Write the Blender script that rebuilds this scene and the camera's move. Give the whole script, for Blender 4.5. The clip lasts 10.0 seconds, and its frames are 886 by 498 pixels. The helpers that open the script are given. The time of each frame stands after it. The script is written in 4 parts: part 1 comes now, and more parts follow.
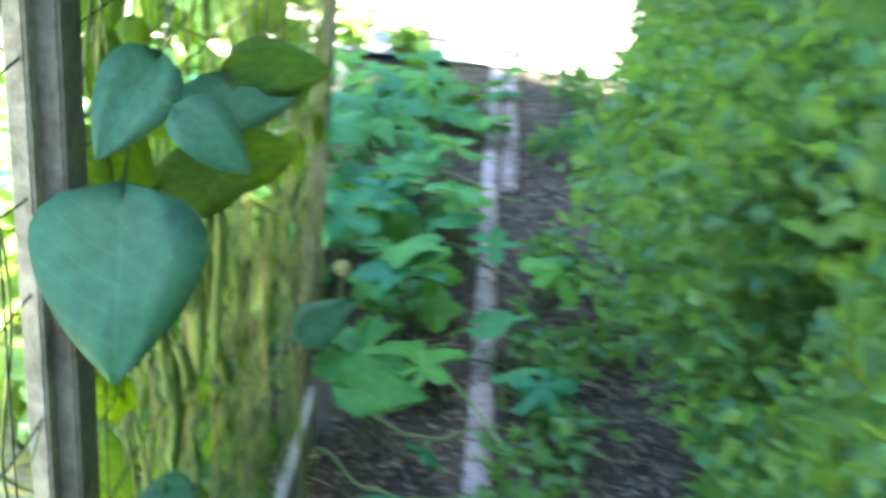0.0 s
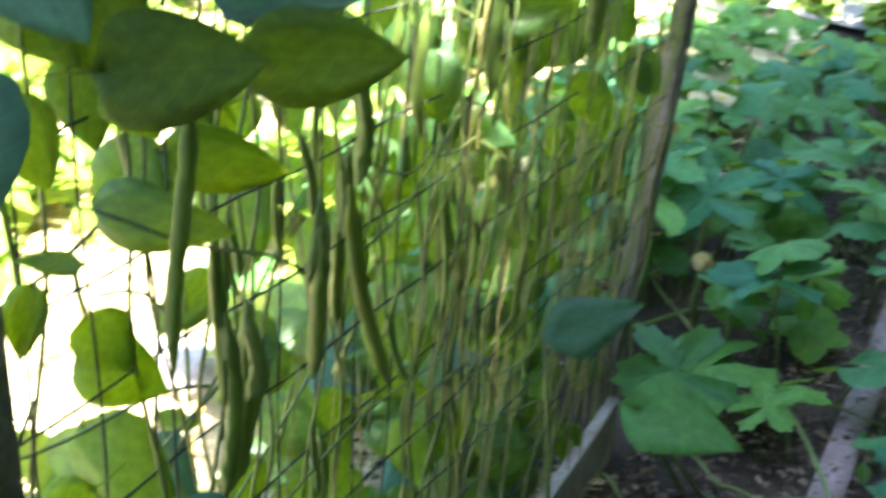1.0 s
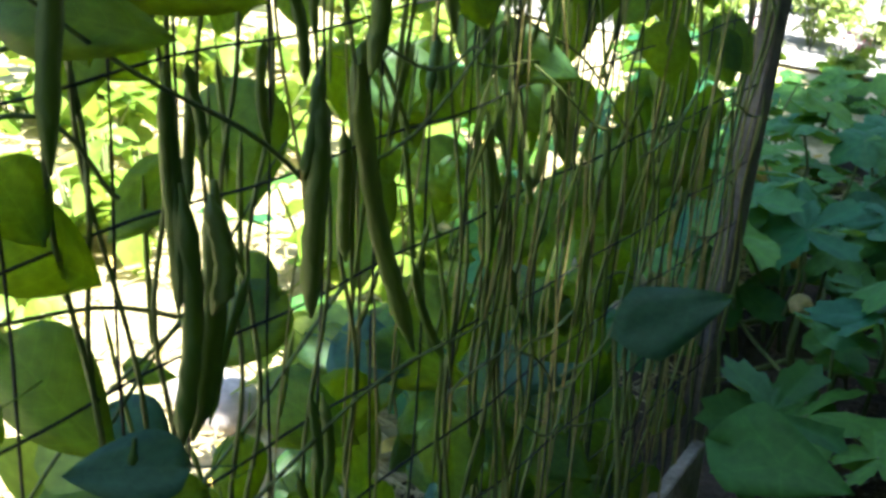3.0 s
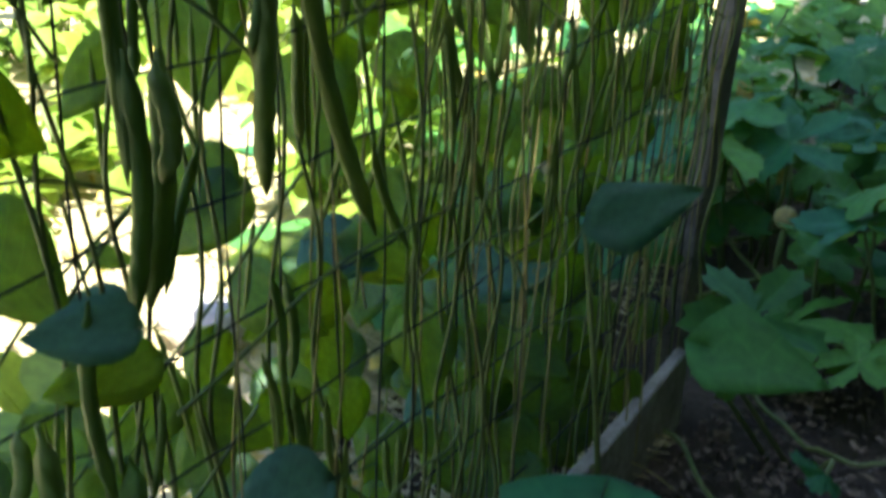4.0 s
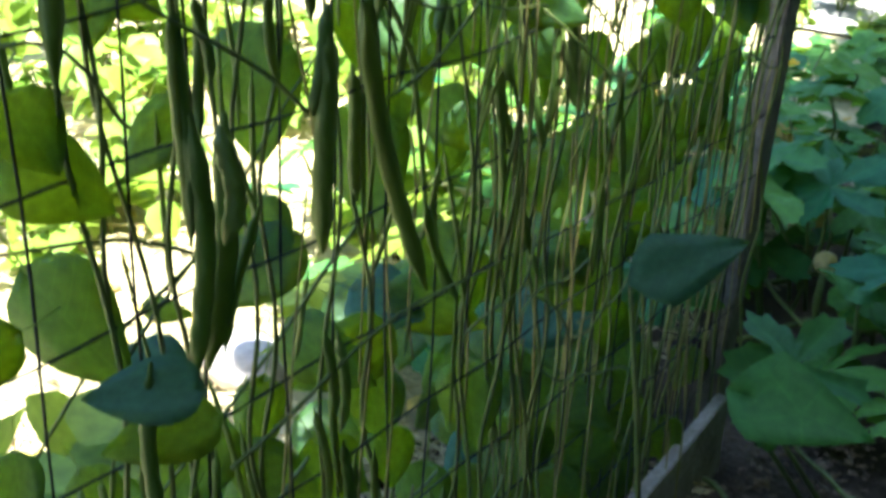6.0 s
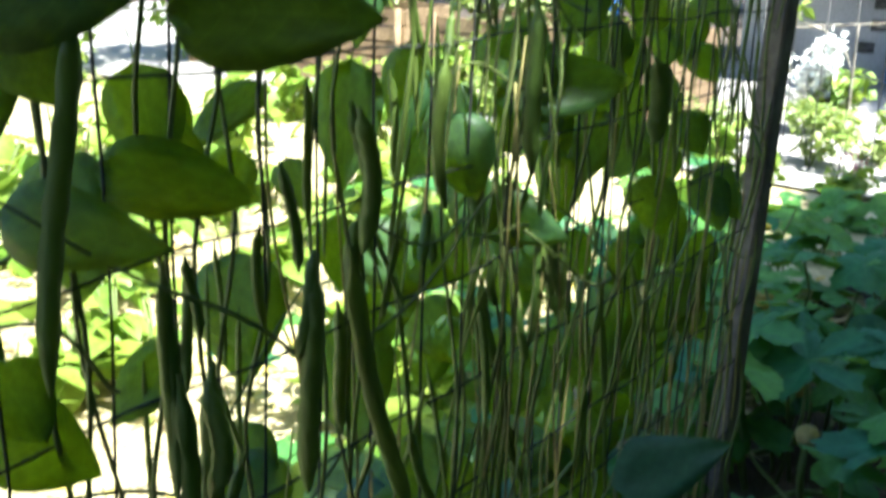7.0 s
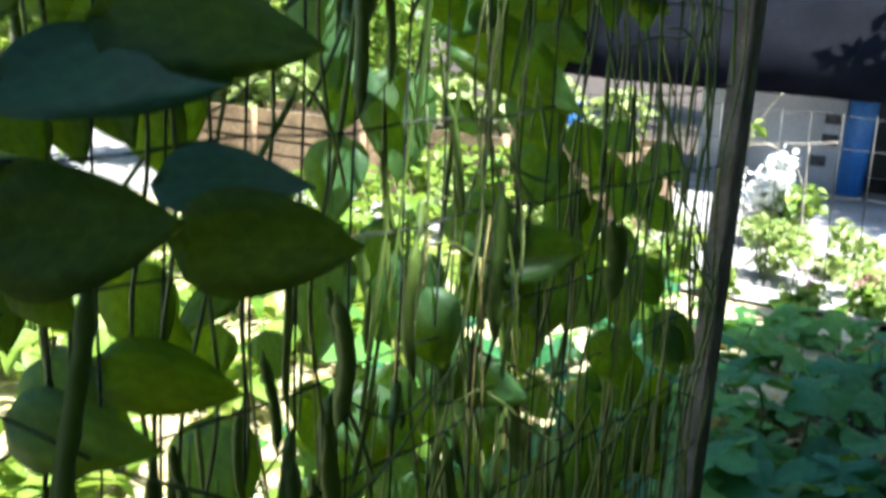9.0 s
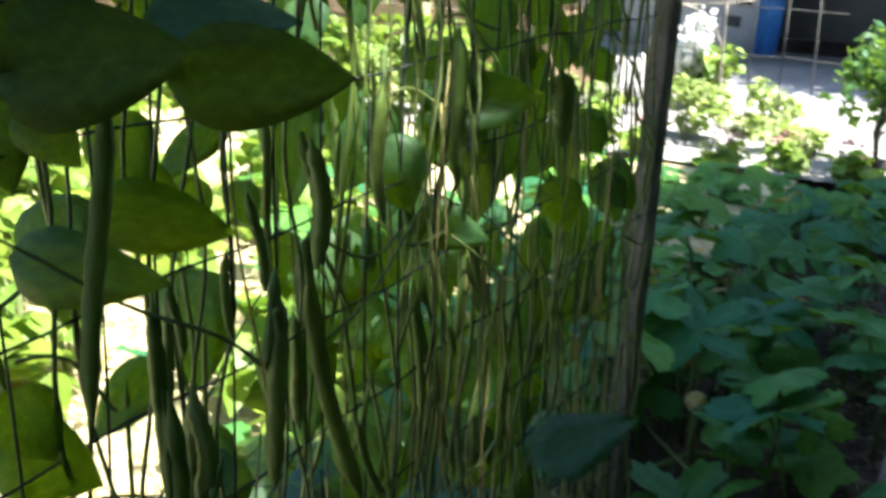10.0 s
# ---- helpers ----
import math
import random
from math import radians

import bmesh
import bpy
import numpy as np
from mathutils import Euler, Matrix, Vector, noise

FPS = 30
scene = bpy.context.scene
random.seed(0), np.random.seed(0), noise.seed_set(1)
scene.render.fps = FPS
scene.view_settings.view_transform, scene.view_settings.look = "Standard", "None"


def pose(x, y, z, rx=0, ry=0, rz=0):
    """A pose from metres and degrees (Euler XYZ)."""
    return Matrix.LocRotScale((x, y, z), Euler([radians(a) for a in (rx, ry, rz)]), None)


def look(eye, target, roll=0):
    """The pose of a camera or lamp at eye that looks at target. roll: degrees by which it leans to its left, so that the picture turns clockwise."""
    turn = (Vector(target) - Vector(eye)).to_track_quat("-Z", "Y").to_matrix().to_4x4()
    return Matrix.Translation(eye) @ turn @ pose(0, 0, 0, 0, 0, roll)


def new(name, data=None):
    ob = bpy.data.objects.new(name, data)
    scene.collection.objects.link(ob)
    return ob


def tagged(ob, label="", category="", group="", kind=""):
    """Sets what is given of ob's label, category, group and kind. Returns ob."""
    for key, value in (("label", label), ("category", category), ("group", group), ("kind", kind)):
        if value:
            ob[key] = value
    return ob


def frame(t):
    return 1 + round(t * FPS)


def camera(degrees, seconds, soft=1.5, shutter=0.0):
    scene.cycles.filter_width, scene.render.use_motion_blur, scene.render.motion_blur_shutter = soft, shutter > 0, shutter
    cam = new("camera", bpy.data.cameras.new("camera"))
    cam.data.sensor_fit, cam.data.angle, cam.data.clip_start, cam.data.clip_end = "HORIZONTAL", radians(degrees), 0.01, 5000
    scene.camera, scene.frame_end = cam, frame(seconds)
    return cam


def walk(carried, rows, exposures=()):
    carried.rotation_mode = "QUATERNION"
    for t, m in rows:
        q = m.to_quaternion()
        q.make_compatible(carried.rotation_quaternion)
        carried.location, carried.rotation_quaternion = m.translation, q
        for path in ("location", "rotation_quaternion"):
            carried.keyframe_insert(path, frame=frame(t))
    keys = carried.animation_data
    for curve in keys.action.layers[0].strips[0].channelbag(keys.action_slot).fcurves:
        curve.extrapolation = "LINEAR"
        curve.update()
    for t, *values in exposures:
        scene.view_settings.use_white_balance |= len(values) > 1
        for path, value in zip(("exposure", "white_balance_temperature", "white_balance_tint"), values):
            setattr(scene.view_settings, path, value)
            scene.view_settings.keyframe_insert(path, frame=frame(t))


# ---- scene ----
cam = camera(42.5, 10.0, soft=3.3, shutter=0.5)
PATH = [
    (0, look((0.435, 0.286, 1.700), (0.342, 2.107, 0.878), 5.7)),
    (0.5, look((0.433, 0.716, 1.545), (-0.106, 2.456, 0.719), 2.9)),
    (1, look((0.615, 0.848, 1.508), (-0.229, 2.403, 0.576), 4.8)),
    (1.5, look((0.591, 0.881, 1.433), (-0.352, 2.357, 0.467), 3.8)),
    (2, look((0.566, 0.938, 1.341), (-0.416, 2.477, 0.526), 4.0)),
    (3.5, look((0.624, 1.016, 1.216), (-0.410, 2.549, 0.453), 3.4)),
    (4, look((0.654, 1.005, 1.187), (-0.356, 2.511, 0.343), 2.0)),
    (4.5, look((0.667, 0.995, 1.145), (-0.327, 2.451, 0.200), 1.2)),
    (5, look((0.656, 0.995, 1.131), (-0.380, 2.409, 0.169), 0.9)),
    (5.5, look((0.645, 0.993, 1.166), (-0.407, 2.439, 0.270), 1.4)),
    (7, look((0.615, 1.005, 1.297), (-0.471, 2.583, 0.725), 1.9)),
    (7.5, look((0.616, 1.008, 1.340), (-0.483, 2.619, 0.895), 1.5)),
    (8, look((0.609, 0.998, 1.397), (-0.482, 2.627, 1.003), 3.3)),
    (8.5, look((0.620, 0.973, 1.419), (-0.454, 2.626, 1.080), 3.4)),
    (9, look((0.635, 0.957, 1.389), (-0.424, 2.604, 0.982), 2.9)),
    (9.5, look((0.634, 0.958, 1.340), (-0.396, 2.598, 0.841), 0.5)),
    (10, look((0.617, 0.894, 1.363), (-0.286, 2.571, 0.752), 1.8)),
]
walk(cam, PATH, [(0, 4.65, 6000, -3), (0.6, 4.55, 6100, 6), (1.0, 4.0, 6200, 11), (1.5, 3.8, 6200, 9), (2.0, 3.3, 6100, 6), (3.5, 2.65, 5950, 5), (4.5, 2.65, 5950, 5), (5.0, 2.98, 5850, 5), (5.5, 3.05, 5800, 3), (7.0, 2.4, 5700, 3), (8.5, 2.15, 5500, 5), (10, 2.25, 5900, 7)])

# ---- light: sun over the hedge, which shades the walk, the squash and the trellis ----
SUN_EL, SUN_AZ = radians(70), radians(105)      # azimuth from +y, turning to +x
world = bpy.data.worlds.new("world")
scene.world = world
world.use_nodes = True
wn = world.node_tree
sky = wn.nodes.new("ShaderNodeTexSky")
sky.sky_type, sky.sun_disc, sky.sun_elevation, sky.sun_rotation = "NISHITA", False, SUN_EL, SUN_AZ
wn.links.new(sky.outputs[0], wn.nodes["Background"].inputs[0])
wn.nodes["Background"].inputs[1].default_value = 0.075
sun_data = bpy.data.lights.new("sun", "SUN")
sun_data.energy, sun_data.angle, sun_data.color = 5.0, radians(0.5), (1.0, 0.93, 0.8)
sun = new("sun", sun_data)
sun_dir = Vector((math.sin(SUN_AZ) * math.cos(SUN_EL), math.cos(SUN_AZ) * math.cos(SUN_EL), math.sin(SUN_EL)))
sun.matrix_world = look(sun_dir * 30, (0, 0, 0))


# ---- materials ----
def ramp_noise(nt, scale, detail, c1, c2, lo=0.35, hi=0.65, coord="Object"):
    tc = nt.nodes.new("ShaderNodeTexCoord")
    nz = nt.nodes.new("ShaderNodeTexNoise")
    nz.inputs["Scale"].default_value, nz.inputs["Detail"].default_value = scale, detail
    nt.links.new(tc.outputs[coord], nz.inputs["Vector"])
    cr = nt.nodes.new("ShaderNodeValToRGB")
    cr.color_ramp.elements[0].position, cr.color_ramp.elements[1].position = lo, hi
    cr.color_ramp.elements[0].color, cr.color_ramp.elements[1].color = (*c1, 1), (*c2, 1)
    nt.links.new(nz.outputs["Fac"], cr.inputs["Fac"])
    return cr.outputs["Color"], nz.outputs["Fac"]


def surface(name, c1, c2, scale=8, rough=0.8, bump=0.3, fine=60, metal=0.0, depth=0.01):
    """Two colours mixed by coarse noise, darker and lighter grain by fine noise, and a bump."""
    m = bpy.data.materials.new(name)
    m.use_nodes = True
    nt = m.node_tree
    b = nt.nodes["Principled BSDF"]
    col, _ = ramp_noise(nt, scale, 6, c1, c2)
    grain, fac = ramp_noise(nt, fine, 8, (0.6, 0.6, 0.6), (1.25, 1.25, 1.25), 0.3, 0.7)
    mul = nt.nodes.new("ShaderNodeMixRGB")
    mul.blend_type = "MULTIPLY"
    mul.inputs[0].default_value = 0.7
    nt.links.new(col, mul.inputs[1]), nt.links.new(grain, mul.inputs[2])
    nt.links.new(mul.outputs[0], b.inputs["Base Color"])
    b.inputs["Roughness"].default_value, b.inputs["Metallic"].default_value = rough, metal
    if bump:
        bp = nt.nodes.new("ShaderNodeBump")
        bp.inputs["Strength"].default_value, bp.inputs["Distance"].default_value = bump, depth
        nt.links.new(fac, bp.inputs["Height"]), nt.links.new(bp.outputs[0], b.inputs["Normal"])
    return m


def vein_pattern(nt, grain, fac, form):
    """Pale sunken veins over the grain of a blade of unit length: a midrib with side veins, or veins that fan out from the stalk."""
    def calc(op, a, b=None):
        n = nt.nodes.new("ShaderNodeMath")
        n.operation = op
        for i, q in enumerate((a, b)):
            if q is None:
                continue
            if isinstance(q, (int, float)):
                n.inputs[i].default_value = q
            else:
                nt.links.new(q, n.inputs[i])
        return n.outputs[0]
    tc = nt.nodes.new("ShaderNodeTexCoord")
    xyz = nt.nodes.new("ShaderNodeSeparateXYZ")
    nt.links.new(tc.outputs["Object"], xyz.inputs[0])
    x, y = calc("ABSOLUTE", xyz.outputs[0]), xyz.outputs[1]
    if form == "pinnate":
        rib = calc("MULTIPLY", x, 60)
        bow = calc("MULTIPLY", calc("POWER", x, 1.4), 0.9)
        side = calc("MULTIPLY", calc("PINGPONG", calc("MULTIPLY", calc("SUBTRACT", y, bow), 6.5), 0.5), 13)
        d = calc("MINIMUM", rib, side)
    else:
        ang = calc("ARCTAN2", xyz.outputs[0], calc("SUBTRACT", 0.12, y))
        fan = calc("ABSOLUTE", calc("SINE", calc("MULTIPLY", ang, 2.5)))
        rad = calc("SQRT", calc("ADD", calc("MULTIPLY", x, x), calc("POWER", calc("ABSOLUTE", calc("SUBTRACT", y, 0.12)), 2)))
        d = calc("MINIMUM", calc("MULTIPLY", calc("MULTIPLY", fan, rad), 22), calc("MULTIPLY", calc("PINGPONG", calc("MULTIPLY", calc("ADD", rad, calc("MULTIPLY", fan, -0.12)), 7), 0.5), 18))
    line = calc("SUBTRACT", 1, calc("MINIMUM", d, 1))
    mix = nt.nodes.new("ShaderNodeMixRGB")
    mix.blend_type = "ADD"
    mix.inputs[2].default_value = (0.2, 0.22, 0.14, 1)
    nt.links.new(line, mix.inputs[0]), nt.links.new(grain, mix.inputs[1])
    return mix.outputs[0], calc("SUBTRACT", fac, calc("MULTIPLY", line, 0.6))


def leaf_material(name, c1, c2, glow, rough=0.45, share=0.5, veins="", grain_scale=45, sheen=0.5):
    """A leaf: glossy diffuse skin over light that shines through; colour varies from leaf to leaf, with pale veins."""
    m = bpy.data.materials.new(name)
    m.use_nodes = True
    nt = m.node_tree
    b = nt.nodes["Principled BSDF"]
    info = nt.nodes.new("ShaderNodeObjectInfo")
    geo = nt.nodes.new("ShaderNodeNewGeometry")
    rnd = nt.nodes.new("ShaderNodeMath")
    rnd.operation = "ADD"
    nt.links.new(info.outputs["Random"], rnd.inputs[0]), nt.links.new(geo.outputs["Random Per Island"], rnd.inputs[1])
    fr = nt.nodes.new("ShaderNodeMath")
    fr.operation = "FRACT"
    nt.links.new(rnd.outputs[0], fr.inputs[0])
    pick = nt.nodes.new("ShaderNodeMixRGB")
    pick.inputs[1].default_value, pick.inputs[2].default_value = (*c1, 1), (*c2, 1)
    nt.links.new(fr.outputs[0], pick.inputs[0])
    grain, fac = ramp_noise(nt, grain_scale, 6, (0.7, 0.7, 0.7), (1.2, 1.2, 1.15), 0.3, 0.7)
    if veins:
        grain, fac = vein_pattern(nt, grain, fac, veins)
    mul = nt.nodes.new("ShaderNodeMixRGB")
    mul.blend_type = "MULTIPLY"
    mul.inputs[0].default_value = 0.8
    nt.links.new(pick.outputs[0], mul.inputs[1]), nt.links.new(grain, mul.inputs[2])
    nt.links.new(mul.outputs[0], b.inputs["Base Color"])
    b.inputs["Roughness"].default_value, b.inputs["Specular IOR Level"].default_value = rough, sheen
    bp = nt.nodes.new("ShaderNodeBump")
    bp.inputs["Strength"].default_value, bp.inputs["Distance"].default_value = 0.12, 0.003
    nt.links.new(fac, bp.inputs["Height"]), nt.links.new(bp.outputs[0], b.inputs["Normal"])
    tr = nt.nodes.new("ShaderNodeBsdfTranslucent")
    tint = nt.nodes.new("ShaderNodeMixRGB")
    tint.blend_type = "MULTIPLY"
    tint.inputs[0].default_value = 0.8
    tint.inputs[1].default_value = (*glow, 1)
    nt.links.new(grain, tint.inputs[2]), nt.links.new(tint.outputs[0], tr.inputs["Color"])
    mix = nt.nodes.new("ShaderNodeMixShader")
    mix.inputs[0].default_value = share
    nt.links.new(b.outputs[0], mix.inputs[1]), nt.links.new(tr.outputs[0], mix.inputs[2])
    nt.links.new(mix.outputs[0], nt.nodes["Material Output"].inputs["Surface"])
    return m


SOIL = surface("soil", (0.035, 0.024, 0.018), (0.09, 0.065, 0.045), 6, 0.95, 0.9, 70, depth=0.03)
WOOD_GREY = surface("weathered_wood", (0.2, 0.18, 0.155), (0.36, 0.33, 0.29), 14, 0.85, 0.5, 90)
WOOD_DARK = surface("dark_wood", (0.1, 0.088, 0.08), (0.19, 0.17, 0.155), 14, 0.85, 0.5, 90)
CORD = surface("black_cord", (0.015, 0.019, 0.015), (0.04, 0.046, 0.036), 30, 0.85, 0.2, 200)
BEAN_LEAF = leaf_material("bean_leaf", (0.04, 0.11, 0.05), (0.065, 0.14, 0.055), (0.54, 0.7, 0.03), 0.5, 0.5, "pinnate", 9, 0.5)
# Duller copy of bean_leaf, with the shade of the growth above painted in.
SHADED_LEAF = leaf_material("shaded_bean_leaf", (0.045, 0.105, 0.03), (0.07, 0.13, 0.035), (0.42, 0.56, 0.05), 0.55, 0.42, "pinnate", 9, 0.4)
# Teal copy of bean_leaf: skylight on upturned leaves painted into its colour.
SKYLIT_LEAF = leaf_material("skylit_bean_leaf", (0.045, 0.13, 0.085), (0.06, 0.15, 0.1), (0.3, 0.5, 0.06), 0.55, 0.24, "pinnate", 9, 0.45)
SQUASH_LEAF = leaf_material("squash_leaf", (0.018, 0.12, 0.06), (0.1, 0.25, 0.035), (0.25, 0.42, 0.03), 0.55, 0.28, "fan", 9, 0.3)
# Wide colours and coarse grain imitate sun patches and dark hollows in the hedge.
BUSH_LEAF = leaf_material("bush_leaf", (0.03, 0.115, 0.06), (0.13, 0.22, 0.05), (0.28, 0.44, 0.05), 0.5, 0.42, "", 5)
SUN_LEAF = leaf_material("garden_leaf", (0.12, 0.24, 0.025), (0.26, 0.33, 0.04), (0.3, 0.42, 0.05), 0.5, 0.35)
POD = leaf_material("bean_pod", (0.07, 0.15, 0.03), (0.16, 0.23, 0.05), (0.3, 0.38, 0.04), 0.45, 0.28)
WITHERED_STEM = surface("withered_stem", (0.22, 0.2, 0.06), (0.36, 0.31, 0.11), 20, 0.7, 0.2, 120)
STEM = surface("green_stem", (0.1, 0.15, 0.035), (0.17, 0.2, 0.06), 20, 0.6, 0.2, 120)
WALL = surface("grey_render", (0.42, 0.44, 0.48), (0.55, 0.56, 0.6), 2, 0.9, 0.2, 60)
ROOF = surface("dark_roof", (0.006, 0.007, 0.012), (0.012, 0.013, 0.02), 3, 0.7, 0.3, 40)
ROOF.node_tree.nodes["Principled BSDF"].inputs["Specular IOR Level"].default_value = 0.1
BLUE = surface("blue_paint", (0.03, 0.13, 0.45), (0.06, 0.22, 0.6), 4, 0.5, 0.2, 50)


# ---- mesh helpers ----
def mesh_object(name, bm, material, parent=None, smooth=True):
    me = bpy.data.meshes.new(name)
    bm.normal_update()
    bm.to_mesh(me)
    bm.free()
    me.materials.append(material)
    for p in me.polygons:
        p.use_smooth = smooth
    ob = new(name, me)
    ob.parent = parent
    return ob


def part(name, bm, material, parent, label="", smooth=True):
    ob = mesh_object(name, bm, material, parent, smooth)
    if label:
        ob["label"] = label
    return ob


def box(bm, x0, x1, y0, y1, z0, z1, bevel=0.0):
    n0 = len(bm.verts)
    r = bmesh.ops.create_cube(bm, size=1)
    vs = r["verts"]
    for v in vs:
        v.co = Vector((x0 + (v.co.x + 0.5) * (x1 - x0), y0 + (v.co.y + 0.5) * (y1 - y0), z0 + (v.co.z + 0.5) * (z1 - z0)))
    if bevel:
        es = {e for v in vs for e in v.link_edges}
        bmesh.ops.bevel(bm, geom=list(es), offset=bevel, segments=2, affect="EDGES")
    return bm


def tube(bm, pts, radii, sides=6):
    """A closed tube through pts with a radius at each."""
    rings = []
    for i, p in enumerate(pts):
        a = Vector(pts[max(i - 1, 0)])
        b = Vector(pts[min(i + 1, len(pts) - 1)])
        d = (b - a).normalized()
        q = d.to_track_quat("Z", "Y")
        rings.append([bm.verts.new(Vector(p) + q @ Vector((math.cos(2 * math.pi * k / sides), math.sin(2 * math.pi * k / sides), 0)) * radii[i]) for k in range(sides)])
    for r0, r1 in zip(rings, rings[1:]):
        for k in range(sides):
            bm.faces.new((r0[k], r0[(k + 1) % sides], r1[(k + 1) % sides], r1[k]))
    bm.faces.new(rings[0][::-1])
    bm.faces.new(rings[-1])
    return bm


rng = random.Random(7)

# ---- ground, path, bed board ----
bm = bmesh.new()
bmesh.ops.create_grid(bm, x_segments=120, y_segments=120, size=1)
for v in bm.verts:
    x, y = v.co.x, v.co.y
    v.co.x, v.co.y = 60 * x * abs(x) + 3 * x, 8 + 60 * y * abs(y) + 6 * y
    v.co.z = 0.02 * noise.noise(Vector((v.co.x * 2, v.co.y * 2, 0))) - 0.01
tagged(mesh_object("ground", bm, SOIL), "dark crumbly garden soil with straw litter", "ground", kind="structure")

board = tagged(new("bed_edging_board"), "weathered grey edging board along the foot of the bean trellis", "edging board")
bm = bmesh.new()
rings = []
for k in range(41):
    y = 0.2 + 0.064 * k
    dx = 0.004 * noise.noise(Vector((0, 3 * y, 0))) - 0.03 * max(0.0, (y - 2.0) / 0.76)
    top = 0.13 + 0.03 * max(0.0, (y - 1.9) / 0.86)
    ring = []
    for x, z in ((0.03, -0.03), (0.055, -0.03), (0.055, top - 0.003), (0.052, top), (0.033, top), (0.03, top - 0.003)):
        ring.append(bm.verts.new((x + dx, y, z + (0.004 * noise.noise(Vector((x * 40, 11 * y, 0))) if z > 0 else 0))))
    rings.append(ring)
for a, b in zip(rings, rings[1:]):
    for k in range(6):
        bm.faces.new((a[k], a[(k + 1) % 6], b[(k + 1) % 6], b[k]))
bm.faces.new(rings[0]), bm.faces.new(rings[-1][::-1])
bmesh.ops.recalc_face_normals(bm, faces=bm.faces[:])
part("plank", bm, WOOD_GREY, board, smooth=False)


def stake(y0, y1, x0, x1, top, mat, label):
    ob = tagged(new("trellis_post"), label, "post", group="trellis posts")
    part("stake", box(bmesh.new(), x0, x1, y0, y1, -0.1, top, 0.003), mat, ob, smooth=False)
    return ob


near = stake(1.216, 1.238, -0.010, 0.012, 2.1, WOOD_GREY, "pale bleached batten fixed to a dark trellis post")
part("dark_stake", box(bmesh.new(), -0.004, 0.033, 1.239, 1.292, -0.1, 2.1, 0.003), WOOD_DARK, near, smooth=False)
far_post = stake(2.775, 2.83, -0.044, -0.010, 2.1, WOOD_DARK, "weathered dark wooden trellis post at the end of the net")
for v in far_post.children[0].data.vertices:
    v.co.x, v.co.y = v.co.x + 0.0161 * v.co.z, v.co.y + 0.045 * v.co.z


# ---- leaves ----
def leaf_mesh(name, material, outline, seg=6, fold=0.12, droop=0.15, wave=0.02, petiole=0.45, seed=0):
    """A blade of unit length along -y from its stalk, folded at the midrib, with a thin stalk. outline(s) gives half the width at s."""
    r = random.Random(seed)
    ph = r.uniform(0, 6)
    bm = bmesh.new()
    rows = []
    for i in range(seg + 1):
        s = i / seg
        w, back = outline(s)
        row = []
        for k in (-1, -0.5, 0, 0.5, 1):
            x = k * w
            y = 0.5 - s + back * abs(k)
            z = fold * abs(x) - droop * (s - 0.35) ** 2 + wave * math.sin(ph + 7 * s + 3 * k) * abs(k)
            row.append(bm.verts.new((x, y, z)))
        rows.append(row)
    for a, b in zip(rows, rows[1:]):
        for k in range(4):
            bm.faces.new((a[k], b[k], b[k + 1], a[k + 1]))
    bmesh.ops.remove_doubles(bm, verts=bm.verts[:], dist=0.004)
    if petiole:
        z0 = -droop * 0.12
        tube(bm, [(0, 0.47, z0 - 0.004), (0.02, 0.5 + petiole * 0.5, z0 - 0.03), (0.0, 0.5 + petiole, z0 - 0.12)], [0.011, 0.011, 0.012], 4)
    bmesh.ops.solidify(bm, geom=[f for f in bm.faces if len(f.verts) == 4 and f.calc_area() > 0.002], thickness=0.004)
    me = bpy.data.meshes.new(name)
    bm.normal_update()
    bm.to_mesh(me)
    bm.free()
    me.materials.append(material)
    for p in me.polygons:
        p.use_smooth = True
    return me


def ovate(s):
    """Half width of a bean leaflet: broad and rounded near the stalk, drawn out to a point."""
    w = 0.0 if s <= 0 or s >= 1 else 0.56 * (1 - (1 - min(s / 0.3, 1)) ** 2) ** 0.5 * (1 - max(0.0, (s - 0.3) / 0.7) ** 1.7) * 0.85
    return w, 0.09 * (1 - s) ** 3


